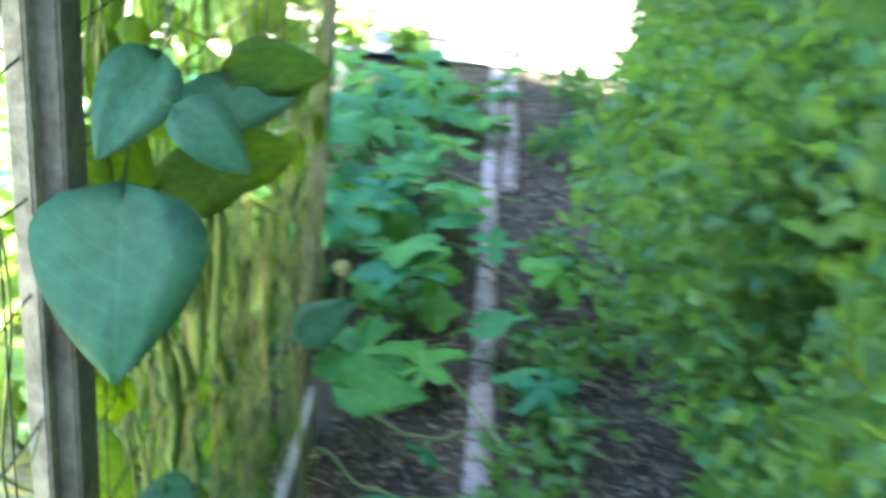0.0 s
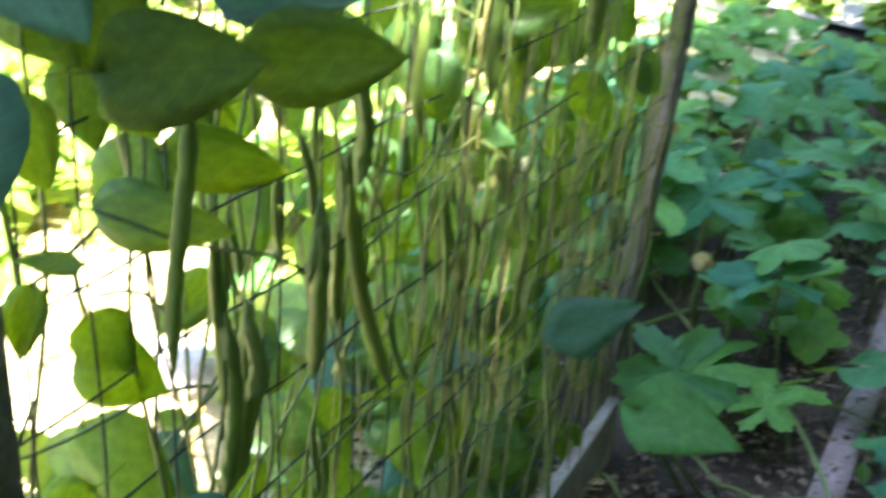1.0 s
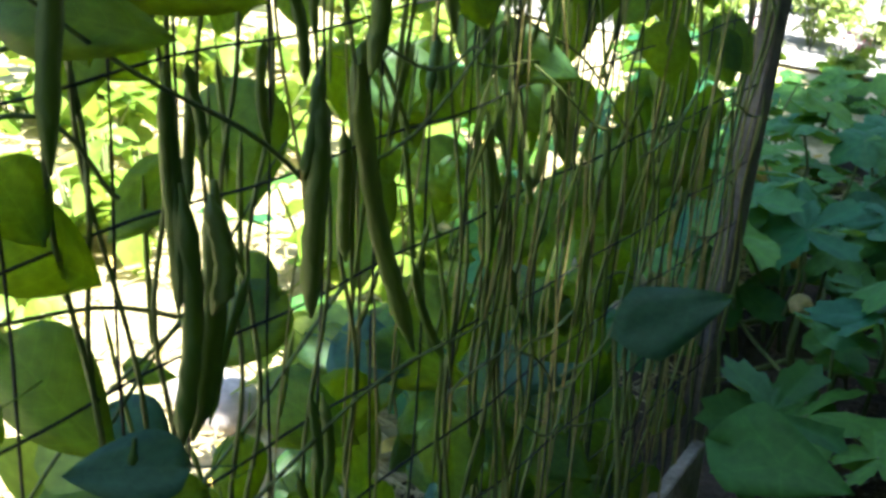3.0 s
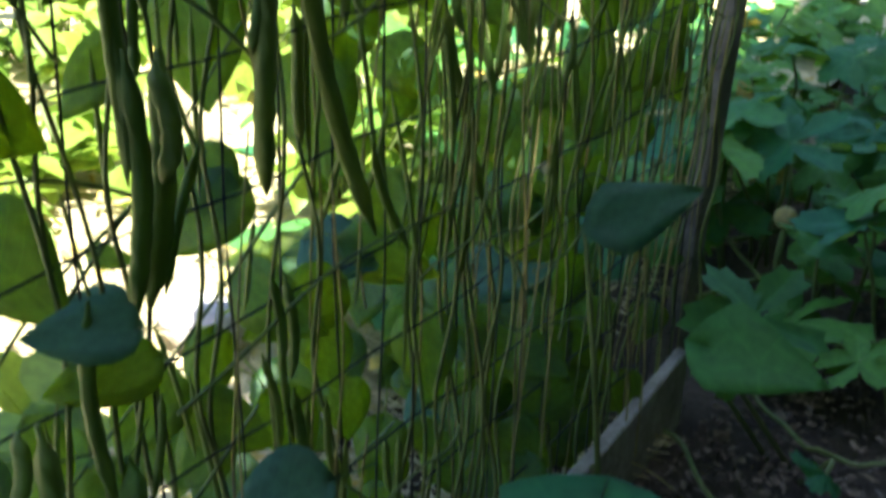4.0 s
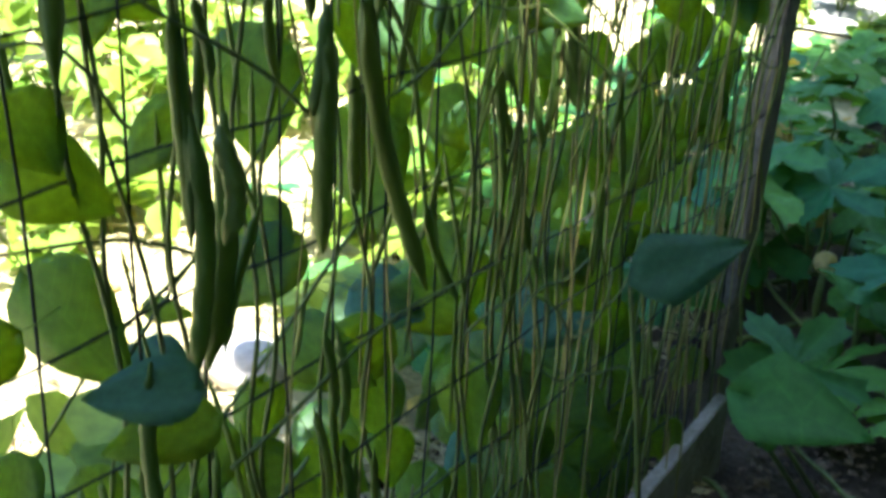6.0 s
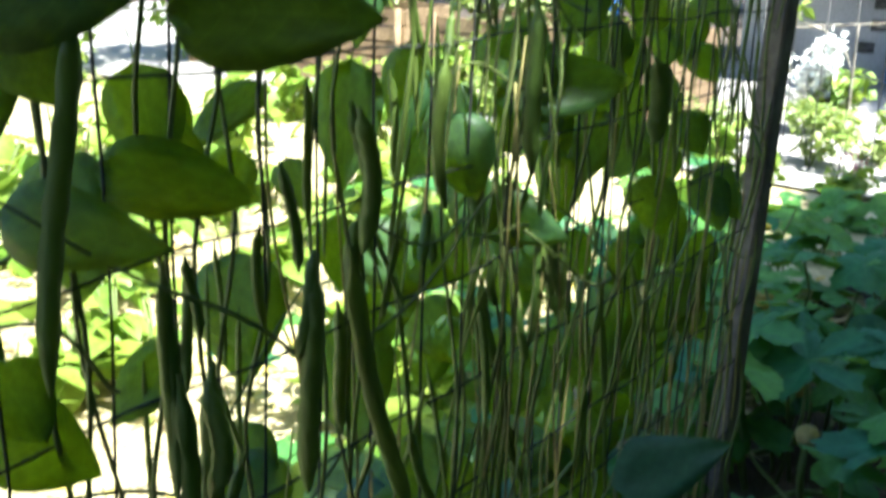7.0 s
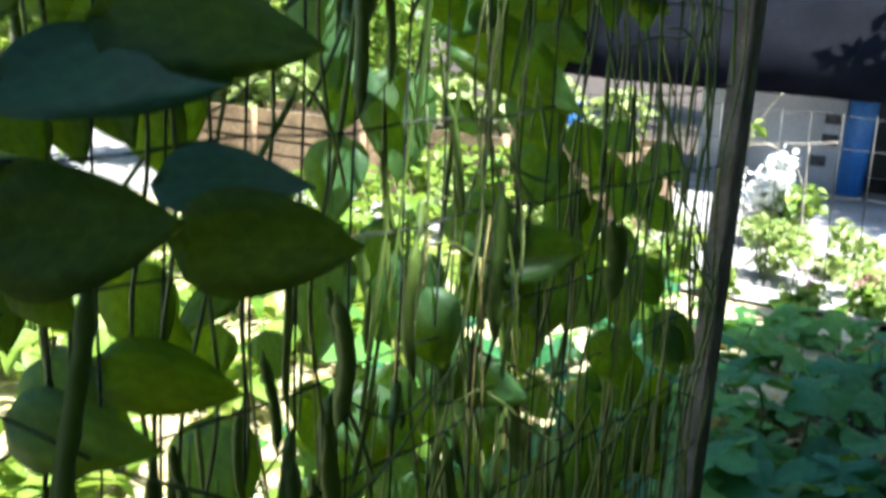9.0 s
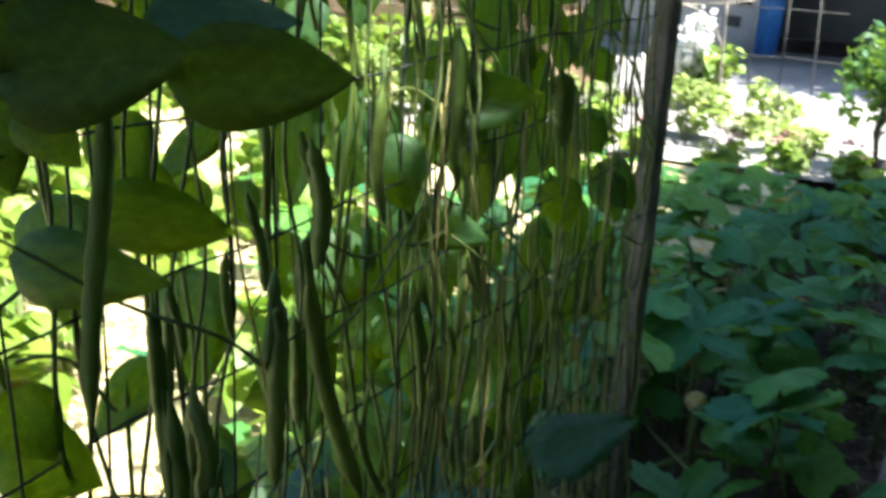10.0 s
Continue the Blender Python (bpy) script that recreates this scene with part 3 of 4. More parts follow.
leaf(VINES[2], -0.05, 2.291, 1.002, 0.101, 0.61, -20, 0.32)
leaf(VINES[2], -0.10, 2.297, 0.274, 0.162, 0.71, 20, 0.32)
leaf(VINES[2], -0.08, 2.324, 0.697, 0.095, 0.75, 40, 0.32)
leaf(VINES[2], -0.10, 2.341, 1.195, 0.085, 0.86, 30, 0.32)
leaf(VINES[2], -0.03, 2.361, 1.435, 0.130, 0.43, 10, 0.32)
leaf(VINES[2], 0.02, 2.363, 0.927, 0.077, 0.92, 20, 0.32)
leaf(VINES[2], -0.05, 2.377, 1.206, 0.081, 0.71, 20, 0.32)
leaf(VINES[2], -0.05, 2.397, 0.734, 0.125, 0.55, 0, 0.32)
leaf(VINES[2], -0.10, 2.424, 0.086, 0.161, 0.71, -40, 0.32)
leaf(VINES[2], -0.15, 2.430, 0.396, 0.155, 0.69, 95, 1.1, SKYLIT_LEAVES)
leaf(VINES[3], -0.03, 2.476, 1.415, 0.087, 0.64, 10, 0.32)
leaf(VINES[3], -0.10, 2.535, 0.222, 0.114, 0.75, 60, 0.32)
leaf(VINES[3], -0.06, 2.620, 0.686, 0.099, 0.73, -20, 0.32)
leaf(VINES[3], -0.10, 2.642, 0.095, 0.143, 0.71, 40, 0.32)
leaf(VINES[3], 0.00, 2.645, 0.891, 0.091, 0.81, 40, 0.32)
leaf(VINES[3], -0.20, 2.765, 0.197, 0.117, 0.86, 30, 1.1, SKYLIT_LEAVES)
pod(VINES[1], (0.03, 1.717, 1.023), (0.04, 1.799, 0.735), 0.0094)
pod(VINES[1], (0.02, 1.820, 0.816), (0.03, 1.866, 0.693), 0.0055)
pod(VINES[1], (0.02, 1.687, 1.025), (0.03, 1.655, 0.939), 0.0072)
pod(VINES[1], (0.02, 1.667, 0.948), (0.03, 1.670, 0.857), 0.0073)
pod(VINES[1], (0.00, 1.734, 0.962), (0.01, 1.735, 0.837), 0.0069)
pod(VINES[0], (0.03, 1.515, 1.056), (0.04, 1.509, 0.873), 0.0051)
pod(VINES[0], (0.00, 1.566, 1.040), (0.01, 1.552, 0.940), 0.0051)
pod(VINES[0], (0.04, 1.517, 0.974), (0.05, 1.502, 0.769), 0.0089)
pod(VINES[0], (0.03, 1.556, 0.964), (0.04, 1.519, 0.766), 0.0102)
pod(VINES[0], (0.03, 1.587, 0.882), (0.04, 1.535, 0.775), 0.0055)
pod(VINES[1], (0.00, 1.641, 1.052), (0.01, 1.635, 0.966), 0.0044)
pod(VINES[1], (0.00, 1.962, 0.906), (0.01, 1.978, 0.754), 0.0047)
pod(VINES[1], (0.00, 2.016, 0.820), (0.01, 2.056, 0.667), 0.0057)
pod(VINES[2], (0.00, 2.091, 0.939), (0.01, 2.058, 0.818), 0.0050)
pod(VINES[2], (0.00, 2.152, 0.910), (0.01, 2.131, 0.827), 0.0060)
pod(VINES[2], (0.00, 2.251, 0.866), (0.01, 2.221, 0.785), 0.0056)
pod(VINES[1], (-0.01, 1.785, 1.034), (0.00, 1.769, 0.922), 0.0079)
pod(VINES[1], (-0.02, 1.898, 1.019), (-0.01, 1.894, 0.956), 0.0062)
pod(VINES[1], (0.02, 1.676, 0.732), (0.03, 1.680, 0.647), 0.0049)
pod(VINES[1], (0.01, 1.706, 0.717), (0.02, 1.697, 0.612), 0.0053)
pod(VINES[1], (0.02, 1.662, 0.657), (0.03, 1.668, 0.548), 0.0044)
pod(VINES[1], (0.00, 1.707, 0.668), (0.01, 1.707, 0.529), 0.0049)
pod(VINES[1], (0.02, 1.706, 0.599), (0.03, 1.693, 0.489), 0.0068)
pod(VINES[1], (0.00, 1.745, 0.559), (0.01, 1.735, 0.385), 0.0052)
pod(VINES[0], (0.05, 1.457, 0.806), (0.06, 1.456, 0.631), 0.0064)
pod(VINES[0], (0.08, 1.379, 0.753), (0.09, 1.385, 0.566), 0.0103)
pod(VINES[0], (0.06, 1.384, 0.739), (0.07, 1.363, 0.684), 0.0075)
pod(VINES[0], (0.05, 1.542, 0.580), (0.06, 1.535, 0.435), 0.0094)
pod(VINES[0], (0.04, 1.445, 0.569), (0.05, 1.442, 0.497), 0.0052)
pod(VINES[1], (0.00, 1.770, 0.548), (0.01, 1.774, 0.435), 0.0047)
pod(VINES[1], (0.00, 1.899, 0.429), (0.01, 1.888, 0.340), 0.0053)
pod(VINES[1], (-0.02, 1.896, 0.423), (-0.01, 1.900, 0.345), 0.0053)
pod(VINES[1], (0.00, 2.040, 0.731), (0.01, 2.068, 0.643), 0.0051)
pod(VINES[1], (0.00, 1.993, 0.749), (0.01, 1.975, 0.678), 0.0046)
pod(VINES[2], (0.00, 2.225, 0.727), (0.01, 2.208, 0.592), 0.0048)
pod(VINES[0], (0.02, 1.540, 0.675), (0.03, 1.515, 0.587), 0.0037)
pod(VINES[1], (0.00, 1.806, 0.475), (0.01, 1.783, 0.373), 0.0046)
pod(VINES[0], (0.06, 1.326, 0.719), (0.07, 1.307, 0.599), 0.0063)
pod(VINES[0], (0.14, 1.365, 1.248), (0.15, 1.334, 1.051), 0.0073)
pod(VINES[1], (0.03, 1.635, 1.109), (0.04, 1.644, 1.019), 0.0059)
pod(VINES[1], (0.02, 1.675, 1.016), (0.03, 1.663, 0.815), 0.0106)
pod(VINES[1], (0.01, 1.752, 1.134), (0.02, 1.747, 1.007), 0.0088)
pod(VINES[1], (0.01, 1.874, 1.170), (0.02, 1.871, 1.022), 0.0075)
pod(VINES[1], (0.00, 1.695, 1.164), (0.01, 1.689, 1.042), 0.0047)
pod(VINES[0], (0.03, 1.515, 1.057), (0.04, 1.509, 0.880), 0.0063)
pod(VINES[0], (0.02, 1.545, 1.052), (0.03, 1.544, 0.990), 0.0051)
pod(VINES[0], (0.04, 1.547, 0.959), (0.05, 1.534, 0.871), 0.0095)
pod(VINES[1], (0.02, 2.016, 1.212), (0.03, 2.013, 1.032), 0.0098)
pod(VINES[1], (0.00, 1.959, 1.073), (0.01, 1.950, 0.987), 0.0066)
pod(VINES[1], (0.00, 1.970, 0.926), (0.01, 2.031, 0.757), 0.0062)
pod(VINES[2], (0.00, 2.084, 0.971), (0.01, 2.068, 0.828), 0.0073)
pod(VINES[2], (0.00, 2.129, 0.949), (0.01, 2.125, 0.840), 0.0083)
pod(VINES[1], (0.00, 1.992, 0.946), (0.01, 1.987, 0.891), 0.0055)
pod(VINES[2], (0.01, 2.332, 1.128), (0.02, 2.340, 1.019), 0.0154)
pod(VINES[1], (0.00, 1.873, 1.019), (0.01, 1.848, 0.970), 0.0056)
pod(VINES[1], (-0.02, 1.833, 1.156), (-0.01, 1.831, 1.053), 0.0047)
pod(VINES[2], (0.00, 2.223, 0.871), (0.01, 2.190, 0.823), 0.0057)
pod(VINES[2], (0.00, 2.049, 0.870), (0.01, 2.057, 0.805), 0.0051)
pod(VINES[1], (0.00, 1.795, 1.461), (0.01, 1.775, 1.292), 0.0072)
pod(VINES[1], (-0.03, 1.817, 1.422), (-0.02, 1.808, 1.370), 0.0101)
pod(VINES[1], (-0.02, 1.855, 1.455), (-0.01, 1.852, 1.317), 0.0055)
pod(VINES[1], (0.00, 1.758, 1.136), (0.01, 1.759, 1.010), 0.0100)
pod(VINES[1], (0.00, 1.936, 1.304), (0.01, 1.966, 1.185), 0.0046)
pod(VINES[1], (0.00, 1.825, 1.257), (0.01, 1.857, 1.150), 0.0045)
pod(VINES[1], (0.00, 2.031, 1.478), (0.01, 2.046, 1.417), 0.0055)
pod(VINES[2], (-0.02, 2.303, 1.496), (-0.01, 2.294, 1.454), 0.0057)
pod(VINES[1], (0.00, 1.906, 1.203), (0.01, 1.880, 1.163), 0.0052)
# the dense far end of the row, its foot, and the growth over the top
for q in range(60):
    y = rng.uniform(1.95, 2.74)
    leaf(VINES[2 if y < 2.4 else 3], rng.uniform(-0.14, 0.0), y, rng.uniform(0.15, 1.75), rng.uniform(0.06, 0.1), 0.8, rng.uniform(-60, 60))
for q in range(170):
    y = rng.uniform(1.75, 2.76)
    z = rng.uniform(0.7, 1.75)
    ln = rng.uniform(0.08, 0.24)
    pod(VINES[2 if y < 2.4 else 3], (rng.uniform(-0.03, 0.03), y, z), (rng.uniform(-0.03, 0.03), y + rng.uniform(-0.02, 0.02), z - ln), rng.uniform(0.0016, 0.0034))
for q in range(30):
    y = rng.uniform(1.35, 1.9)
    z = rng.uniform(0.3, 1.7)
    ln = rng.uniform(0.1, 0.22)
    pod(VINES[0 if y < 1.6 else 1], (rng.uniform(-0.08, -0.02), y, z), (rng.uniform(-0.08, -0.02), y + rng.uniform(-0.02, 0.02), z - ln), rng.uniform(0.0022, 0.004))
for q in range(24):
    y = rng.uniform(1.3, 2.6)
    leaf(VINES[min(3, int((y - 1.2) / 0.42))], rng.uniform(-0.12, 0.03), y, rng.uniform(0.06, 0.42), rng.uniform(0.06, 0.09), 0.8, rng.uniform(-60, 60))
# Top growth, mostly above the view, thickened to keep light off the leaves below.
for q in range(130):
    y = rng.uniform(0.9, 2.8)
    leaf(VINES[max(0, min(3, int((y - 1.2) / 0.42)))], rng.uniform(-0.12, 0.1) - (0.16 if y < 1.32 else 0), y, rng.uniform(1.5, 2.1), rng.uniform(0.1, 0.155), 0.85, rng.uniform(-50, 50))
for q in range(75):
    y, z = (rng.uniform(1.8, 3.0), rng.uniform(0.06, 0.3)) if q < 25 else (rng.uniform(2.2, 2.75), rng.uniform(0.06, 0.5))
    leaf(VINES[max(0, min(3, int((y - 1.2) / 0.42)))], rng.uniform(-0.5, -0.06), y, z, rng.uniform(0.08, 0.125), 0.85, rng.uniform(-70, 70), rng.uniform(0.2, 1.5))
for q in range(12):
    leaf(VINES[0], rng.uniform(-0.3, -0.04), rng.uniform(1.25, 1.9), rng.uniform(0.06, 0.42), rng.uniform(0.07, 0.11), 0.85, rng.uniform(-70, 70), rng.uniform(0.2, 1.2))
# Upturned leaves above the view, added to shade the big ones below.
for q in range(60):
    y = rng.uniform(1.2, 1.9)
    leaf(VINES[0 if y < 1.6 else 1], rng.uniform(-0.14, 0.16), y, rng.uniform(1.56, 1.95), rng.uniform(0.1, 0.15), 0.85, rng.uniform(-70, 70), rng.uniform(0.6, 1.4))
for q in range(14):
    leaf(VINES[0], rng.uniform(-0.3, -0.06), rng.uniform(0.85, 1.2), rng.uniform(0.35, 1.35), rng.uniform(0.08, 0.12), 0.85, rng.uniform(-60, 60))

thick = random.Random(77)
for q in range(56):
    y, z, ln, ph = thick.uniform(1.62, 2.78), thick.uniform(0.4, 1.2), thick.uniform(0.25, 0.6), thick.uniform(0, 6)
    x, dx, dy = thick.uniform(-0.02, 0.03), thick.uniform(-0.02, 0.02), thick.uniform(-0.05, 0.05)
    path = [(x + dx * s, y + dy * s + 0.008 * math.sin(6 * s + ph), z - min(ln, z - 0.06) * s) for s in [k / 10 for k in range(11)]]
    part("dry_tendril", tube(bmesh.new(), path, [thick.uniform(0.001, 0.0018)] * 11, 5), WITHERED_STEM, VINES[max(0, min(3, int((y - 1.2) / 0.42)))], "dry yellow tendril")
for q in range(48):
    y = thick.uniform(1.98, 2.75)
    leaf(VINES[2 if y < 2.4 else 3], thick.uniform(-0.12, -0.02), y, thick.uniform(0.55, 1.18), thick.uniform(0.055, 0.09), 0.85, thick.uniform(-50, 60), thick.uniform(0.1, 0.5))

# ---- squash patch beyond the post ----
def squash_plant(x, y, n, spread, seed, height=(0.1, 0.42), size=(0.11, 0.27)):
    """A sprawling squash: a runner on the soil, and lobed leaves on hollow stalks."""
    r = random.Random(seed)
    ob = tagged(new("squash_plant"), "sprawling squash plant with broad lobed blue-green leaves on soil", "squash plant", group="squash patch")
    pts = []
    a = r.uniform(0, 6)
    px, py = x, y
    for i in range(14):
        pts.append((px, py, 0.03 + 0.015 * math.sin(i)))
        a += r.uniform(-0.5, 0.5)
        px, py = px + 0.07 * spread * math.cos(a), py + 0.07 * spread * math.sin(a)
    part("runner", tube(bmesh.new(), pts, [0.008 - 0.0003 * i for i in range(14)], 6), STEM, ob)
    for i in range(n + n // 3):
        bx, by = x + r.gauss(0, 0.28 * spread), y + r.gauss(0, 0.28 * spread)
        h = r.uniform(*height)
        lx, ly = bx + r.uniform(-0.08, 0.08), by + r.uniform(-0.08, 0.08)
        squash_leaf(ob, r, (bx, by, 0.02), (lx, ly, h), r.uniform(*size), r.uniform(0, 360))
    return ob


def squash_leaf(ob, r, foot, head, size, turn, tilt=None, blade=None):
    f, h = Vector(foot), Vector(head)
    mid = (f + h) / 2 + Vector((r.uniform(-0.03, 0.03), r.uniform(-0.03, 0.03), 0.03))
    stalk = part("leaf_stalk", tube(bmesh.new(), [f, mid, h], [0.005, 0.0045, 0.004], 5), STEM, ob)
    pick = blade or r.choice(SQUASH_LEAVES)
    if blade is None and int(turn) % 3 == 0:
        pick = CUT_LEAVES[int(turn) % 2]
    lf = new("leaf", pick)
    t = (r.uniform(-28, 28), r.uniform(-28, 28)) if tilt is None else tilt
    lf.matrix_world = Matrix.Translation(h) @ pose(0, 0, 0, t[0], t[1], turn) @ Matrix.Diagonal((size, size, size, 1)) @ Matrix.Translation((0, -0.12, 0))
    lf.parent = stalk


rs = random.Random(31)
for i, (x, y, n) in enumerate([(-0.2, 3.55, 15), (0.1, 3.45, 8), (-0.55, 3.9, 18), (-0.1, 4.2, 18), (-0.3, 4.8, 20), (-0.9, 5.0, 18), (0.0, 5.3, 18), (-0.6, 5.7, 20), (-1.2, 5.8, 16), (0.1, 5.95, 14), (-1.0, 4.4, 16), (-0.4, 3.2, 10), (-0.85, 3.4, 14), (-1.3, 3.9, 12), (-0.6, 2.9, 8)]):
    squash_plant(x, y, n, 1.0, 100 + i, (0.1, 0.42) if y < 4.6 else (0.06, 0.32) if y < 5.2 else (0.05, 0.17))
near_squash = tagged(new("squash_plant"), "squash vine with broad lobed leaves trailing over the boards", "squash plant", group="squash patch")
def kite(q):
    """Half width of a young three-cornered squash leaf: two corners near the stalk and a long point."""
    return (0.0 if q <= 0 or q >= 1 else 0.5 * min(1, q / 0.2) ** 0.6 * (1 - max(0.0, (q - 0.2) / 0.8) ** 1.15)), 0.3 * (1 - q) ** 3


YOUNG = leaf_mesh("squash_leaf", SQUASH_LEAF, kite, 14, 0.22, 0.2, 0.03, 0.3, 5)
# Same teal skylight colour, for the three-cornered leaf near the post.
YOUNG_TEAL = leaf_mesh("squash_leaf", SKYLIT_LEAF, kite, 14, 0.1, 0.15, 0.03, 0.3, 6)


def young_leaf(centre, n, tip, width, length, foot, blade=YOUNG):
    """A three-cornered leaf at centre with its point along tip, on a stalk from foot."""
    turn = facing(n, tip)
    m = Matrix.Translation(centre) @ turn @ Matrix.Diagonal((width, length, length, 1))
    head = m @ Vector((0, 0.75, -0.1))
    f = Vector(foot)
    stalk = part("leaf_stalk", tube(bmesh.new(), [f, f.lerp(head, 0.6) + Vector((0, 0, 0.03)), head], [0.005, 0.0045, 0.003], 5), STEM, near_squash)
    lf = new("leaf", blade)
    lf.matrix_world = m
    lf.parent = stalk


young_leaf((0.29, 1.785, 0.475), (-0.2, -0.42, 0.85), (0.1, -0.9, -0.4), 0.205, 0.12, (0.3, 2.15, 0.0))
young_leaf((0.13, 2.275, 0.633), (0.45, -0.75, 0.6), (0.75, 0.45, 0.45), 0.1, 0.13, (0.1, 2.3, 0.0), YOUNG_TEAL)
young_leaf((0.235, 2.55, 0.3), (0.05, -0.55, 0.8), (0.95, -0.1, 0.2), 0.165, 0.18, (0.24, 2.75, 0.0))
squash_leaf(near_squash, rs, (0.2, 2.75, 0.0), (0.14, 2.6, 0.25), 0.11, 40, (24, 4))
for x, y, h, size, turn in ((0.08, 4.03, 0.32, 0.26, 40), (0.04, 3.8, 0.3, 0.25, 75), (0.63, 3.44, 0.25, 0.22, 250), (0.42, 3.6, 0.24, 0.17, 90), (0.27, 3.75, 0.26, 0.22, 10), (0.24, 3.4, 0.24, 0.21, 160), (0.15, 3.23, 0.15, 0.17, 220), (0.28, 3.08, 0.12, 0.19, 300), (0.6, 2.87, 0.18, 0.19, 30), (0.08, 3.52, 0.22, 0.18, 110), (0.33, 2.62, 0.1, 0.12, 80), (0.2, 4.3, 0.3, 0.24, 180), (0.16, 4.7, 0.32, 0.24, 330)):
    squash_leaf(near_squash, rs, (x - 0.06, y + 0.1, 0.0), (x, y, h), size, turn, None, None if y > 3.65 else CUT_LEAVES[0] if rs.choice(SQUASH_LEAVES) in SQUASH_LEAVES[:3] else CUT_LEAVES[1])
squash_leaf(near_squash, rs, (0.35, 3.0, 0.0), (0.28, 2.95, 0.14), 0.16, 130, None, CUT_LEAVES[0])
squash_leaf(near_squash, rs, (0.5, 3.5, 0.0), (0.6, 3.66, 0.19), 0.17, 10)
squash_leaf(near_squash, rs, (0.5, 3.1, 0.0), (0.55, 2.98, 0.16), 0.18, 60, None, CUT_LEAVES[1])
squash_leaf(near_squash, rs, (0.15, 3.2, 0.0), (0.1, 3.1, 0.12), 0.15, 200)
squash_leaf(near_squash, rs, (0.1, 3.45, 0.0), (0.09, 3.34, 0.17), 0.2, 40, (15, 5), SQUASH_LEAVES[5])
part("runner", tube(bmesh.new(), [(0.05 + 0.75 * s, 3.25 - 0.9 * s + 0.12 * math.sin(5 * s), 0.04 + 0.05 * math.sin(3 * s)) for s in [i / 20 for i in range(21)]], [0.006] * 21, 6), STEM, near_squash)
for pts in (((-0.3, 3.55, 0.1), (-0.08, 3.38, 0.07), (0.086, 3.2, 0.05), (0.3, 3.12, 0.06), (0.5, 3.2, 0.05)), ((0.02, 2.95, 0.06), (0.16, 2.84, 0.05), (0.26, 2.76, 0.04), (0.37, 2.79, 0.045), (0.6, 2.9, 0.03)), ((0.05, 2.62, 0.07), (0.18, 2.53, 0.05), (0.29, 2.49, 0.04), (0.42, 2.56, 0.035), (0.58, 2.5, 0.03))):
    fine = [Vector(pts[int(k / 6)]).lerp(Vector(pts[min(4, int(k / 6) + 1)]), k % 6 / 6) + Vector((0, 0.008 * math.sin(k), 0.01 * math.sin(0.7 * k))) for k in range(25)]
    part("runner", tube(bmesh.new(), fine, [0.0055 - 0.0001 * k for k in range(25)], 6), STEM, near_squash)
bm = bmesh.new()
bmesh.ops.create_uvsphere(bm, u_segments=16, v_segments=10, radius=0.026)
for v in bm.verts:
    a = math.atan2(v.co.y, v.co.x)
    v.co.x *= 1 + 0.06 * math.cos(8 * a)
    v.co.y *= 1 + 0.06 * math.cos(8 * a)
    v.co += Vector((-0.02, 3.38, 0.2))
YELLOW = surface("yellow_skin", (0.45, 0.36, 0.12), (0.55, 0.42, 0.2), 20, 0.5, 0.1)
fruit = tagged(new("young_squash"), "small pale yellow squash fruit on an upright stalk", "squash fruit")
part("fruit", bm, YELLOW, fruit)
part("stalk", tube(bmesh.new(), [(-0.02, 3.38, 0.18), (-0.025, 3.385, 0.09), (-0.01, 3.39, -0.01)], [0.008, 0.009, 0.01], 6), STEM, fruit)

PETAL = leaf_material("squash_petal", (0.6, 0.46, 0.03), (0.7, 0.55, 0.04), (0.8, 0.65, 0.04), 0.6, 0.4)
for x, y, z in ((-0.11, 2.51, 0.585),):
    bm = bmesh.new()
    for k in range(5):
        a0 = 2 * math.pi * k / 5
        spine = [(0.004, 0.0), (0.008, 0.014), (0.016, 0.024), (0.026, 0.026)]
        cols = []
        for rr, h in spine:
            w = 0.6 if rr < 0.02 else 0.12
            cols.append([bm.verts.new((x + rr * math.cos(a0 + d * w), y + rr * math.sin(a0 + d * w), z + h + 0.004 * abs(d))) for d in (-1, 0, 1)])
        for p0, p1 in zip(cols, cols[1:]):
            for k2 in range(2):
                bm.faces.new((p0[k2], p1[k2], p1[k2 + 1], p0[k2 + 1]))
    bl = tagged(new("squash_flower"), "open yellow squash flower on a green stalk", "flower")
    part("petals", bm, PETAL, bl)
    part("stalk", tube(bmesh.new(), [(x + 0.02, y, -0.01), (x + 0.01, y + 0.01, z * 0.5), (x, y, z + 0.01)], [0.006, 0.005, 0.006], 6), STEM, bl)
WITHERED = leaf_material("withered_leaf", (0.3, 0.2, 0.03), (0.36, 0.3, 0.05), (0.4, 0.3, 0.04), 0.7, 0.3)
for i, (x, y, z) in enumerate(((-0.15, 3.62, 0.2), (-0.35, 3.95, 0.3), (0.0, 4.25, 0.22), (-0.6, 4.6, 0.33), (-0.2, 5.1, 0.3))):
    w = tagged(new("withered_leaf"), "curled yellowing squash leaf among green ones", "leaf", "withered leaves")
    part("stalk", tube(bmesh.new(), [(x, y + 0.03, -0.01), (x + 0.02, y + 0.02, z * 0.6), (x, y, z)], [0.005, 0.004, 0.003], 5), STEM, w)
    bl = new("blade", lobed_mesh("withered_blade", WITHERED, 20 + i, 5, 0.4, 0.05))
    bl.matrix_world = Matrix.Translation((x, y, z)) @ pose(0, 0, 0, 30, -15, 70 * i) @ Matrix.Diagonal((0.11, 0.11, 0.15, 1)) @ Matrix.Translation((0, -0.12, 0))
    bl.parent = w

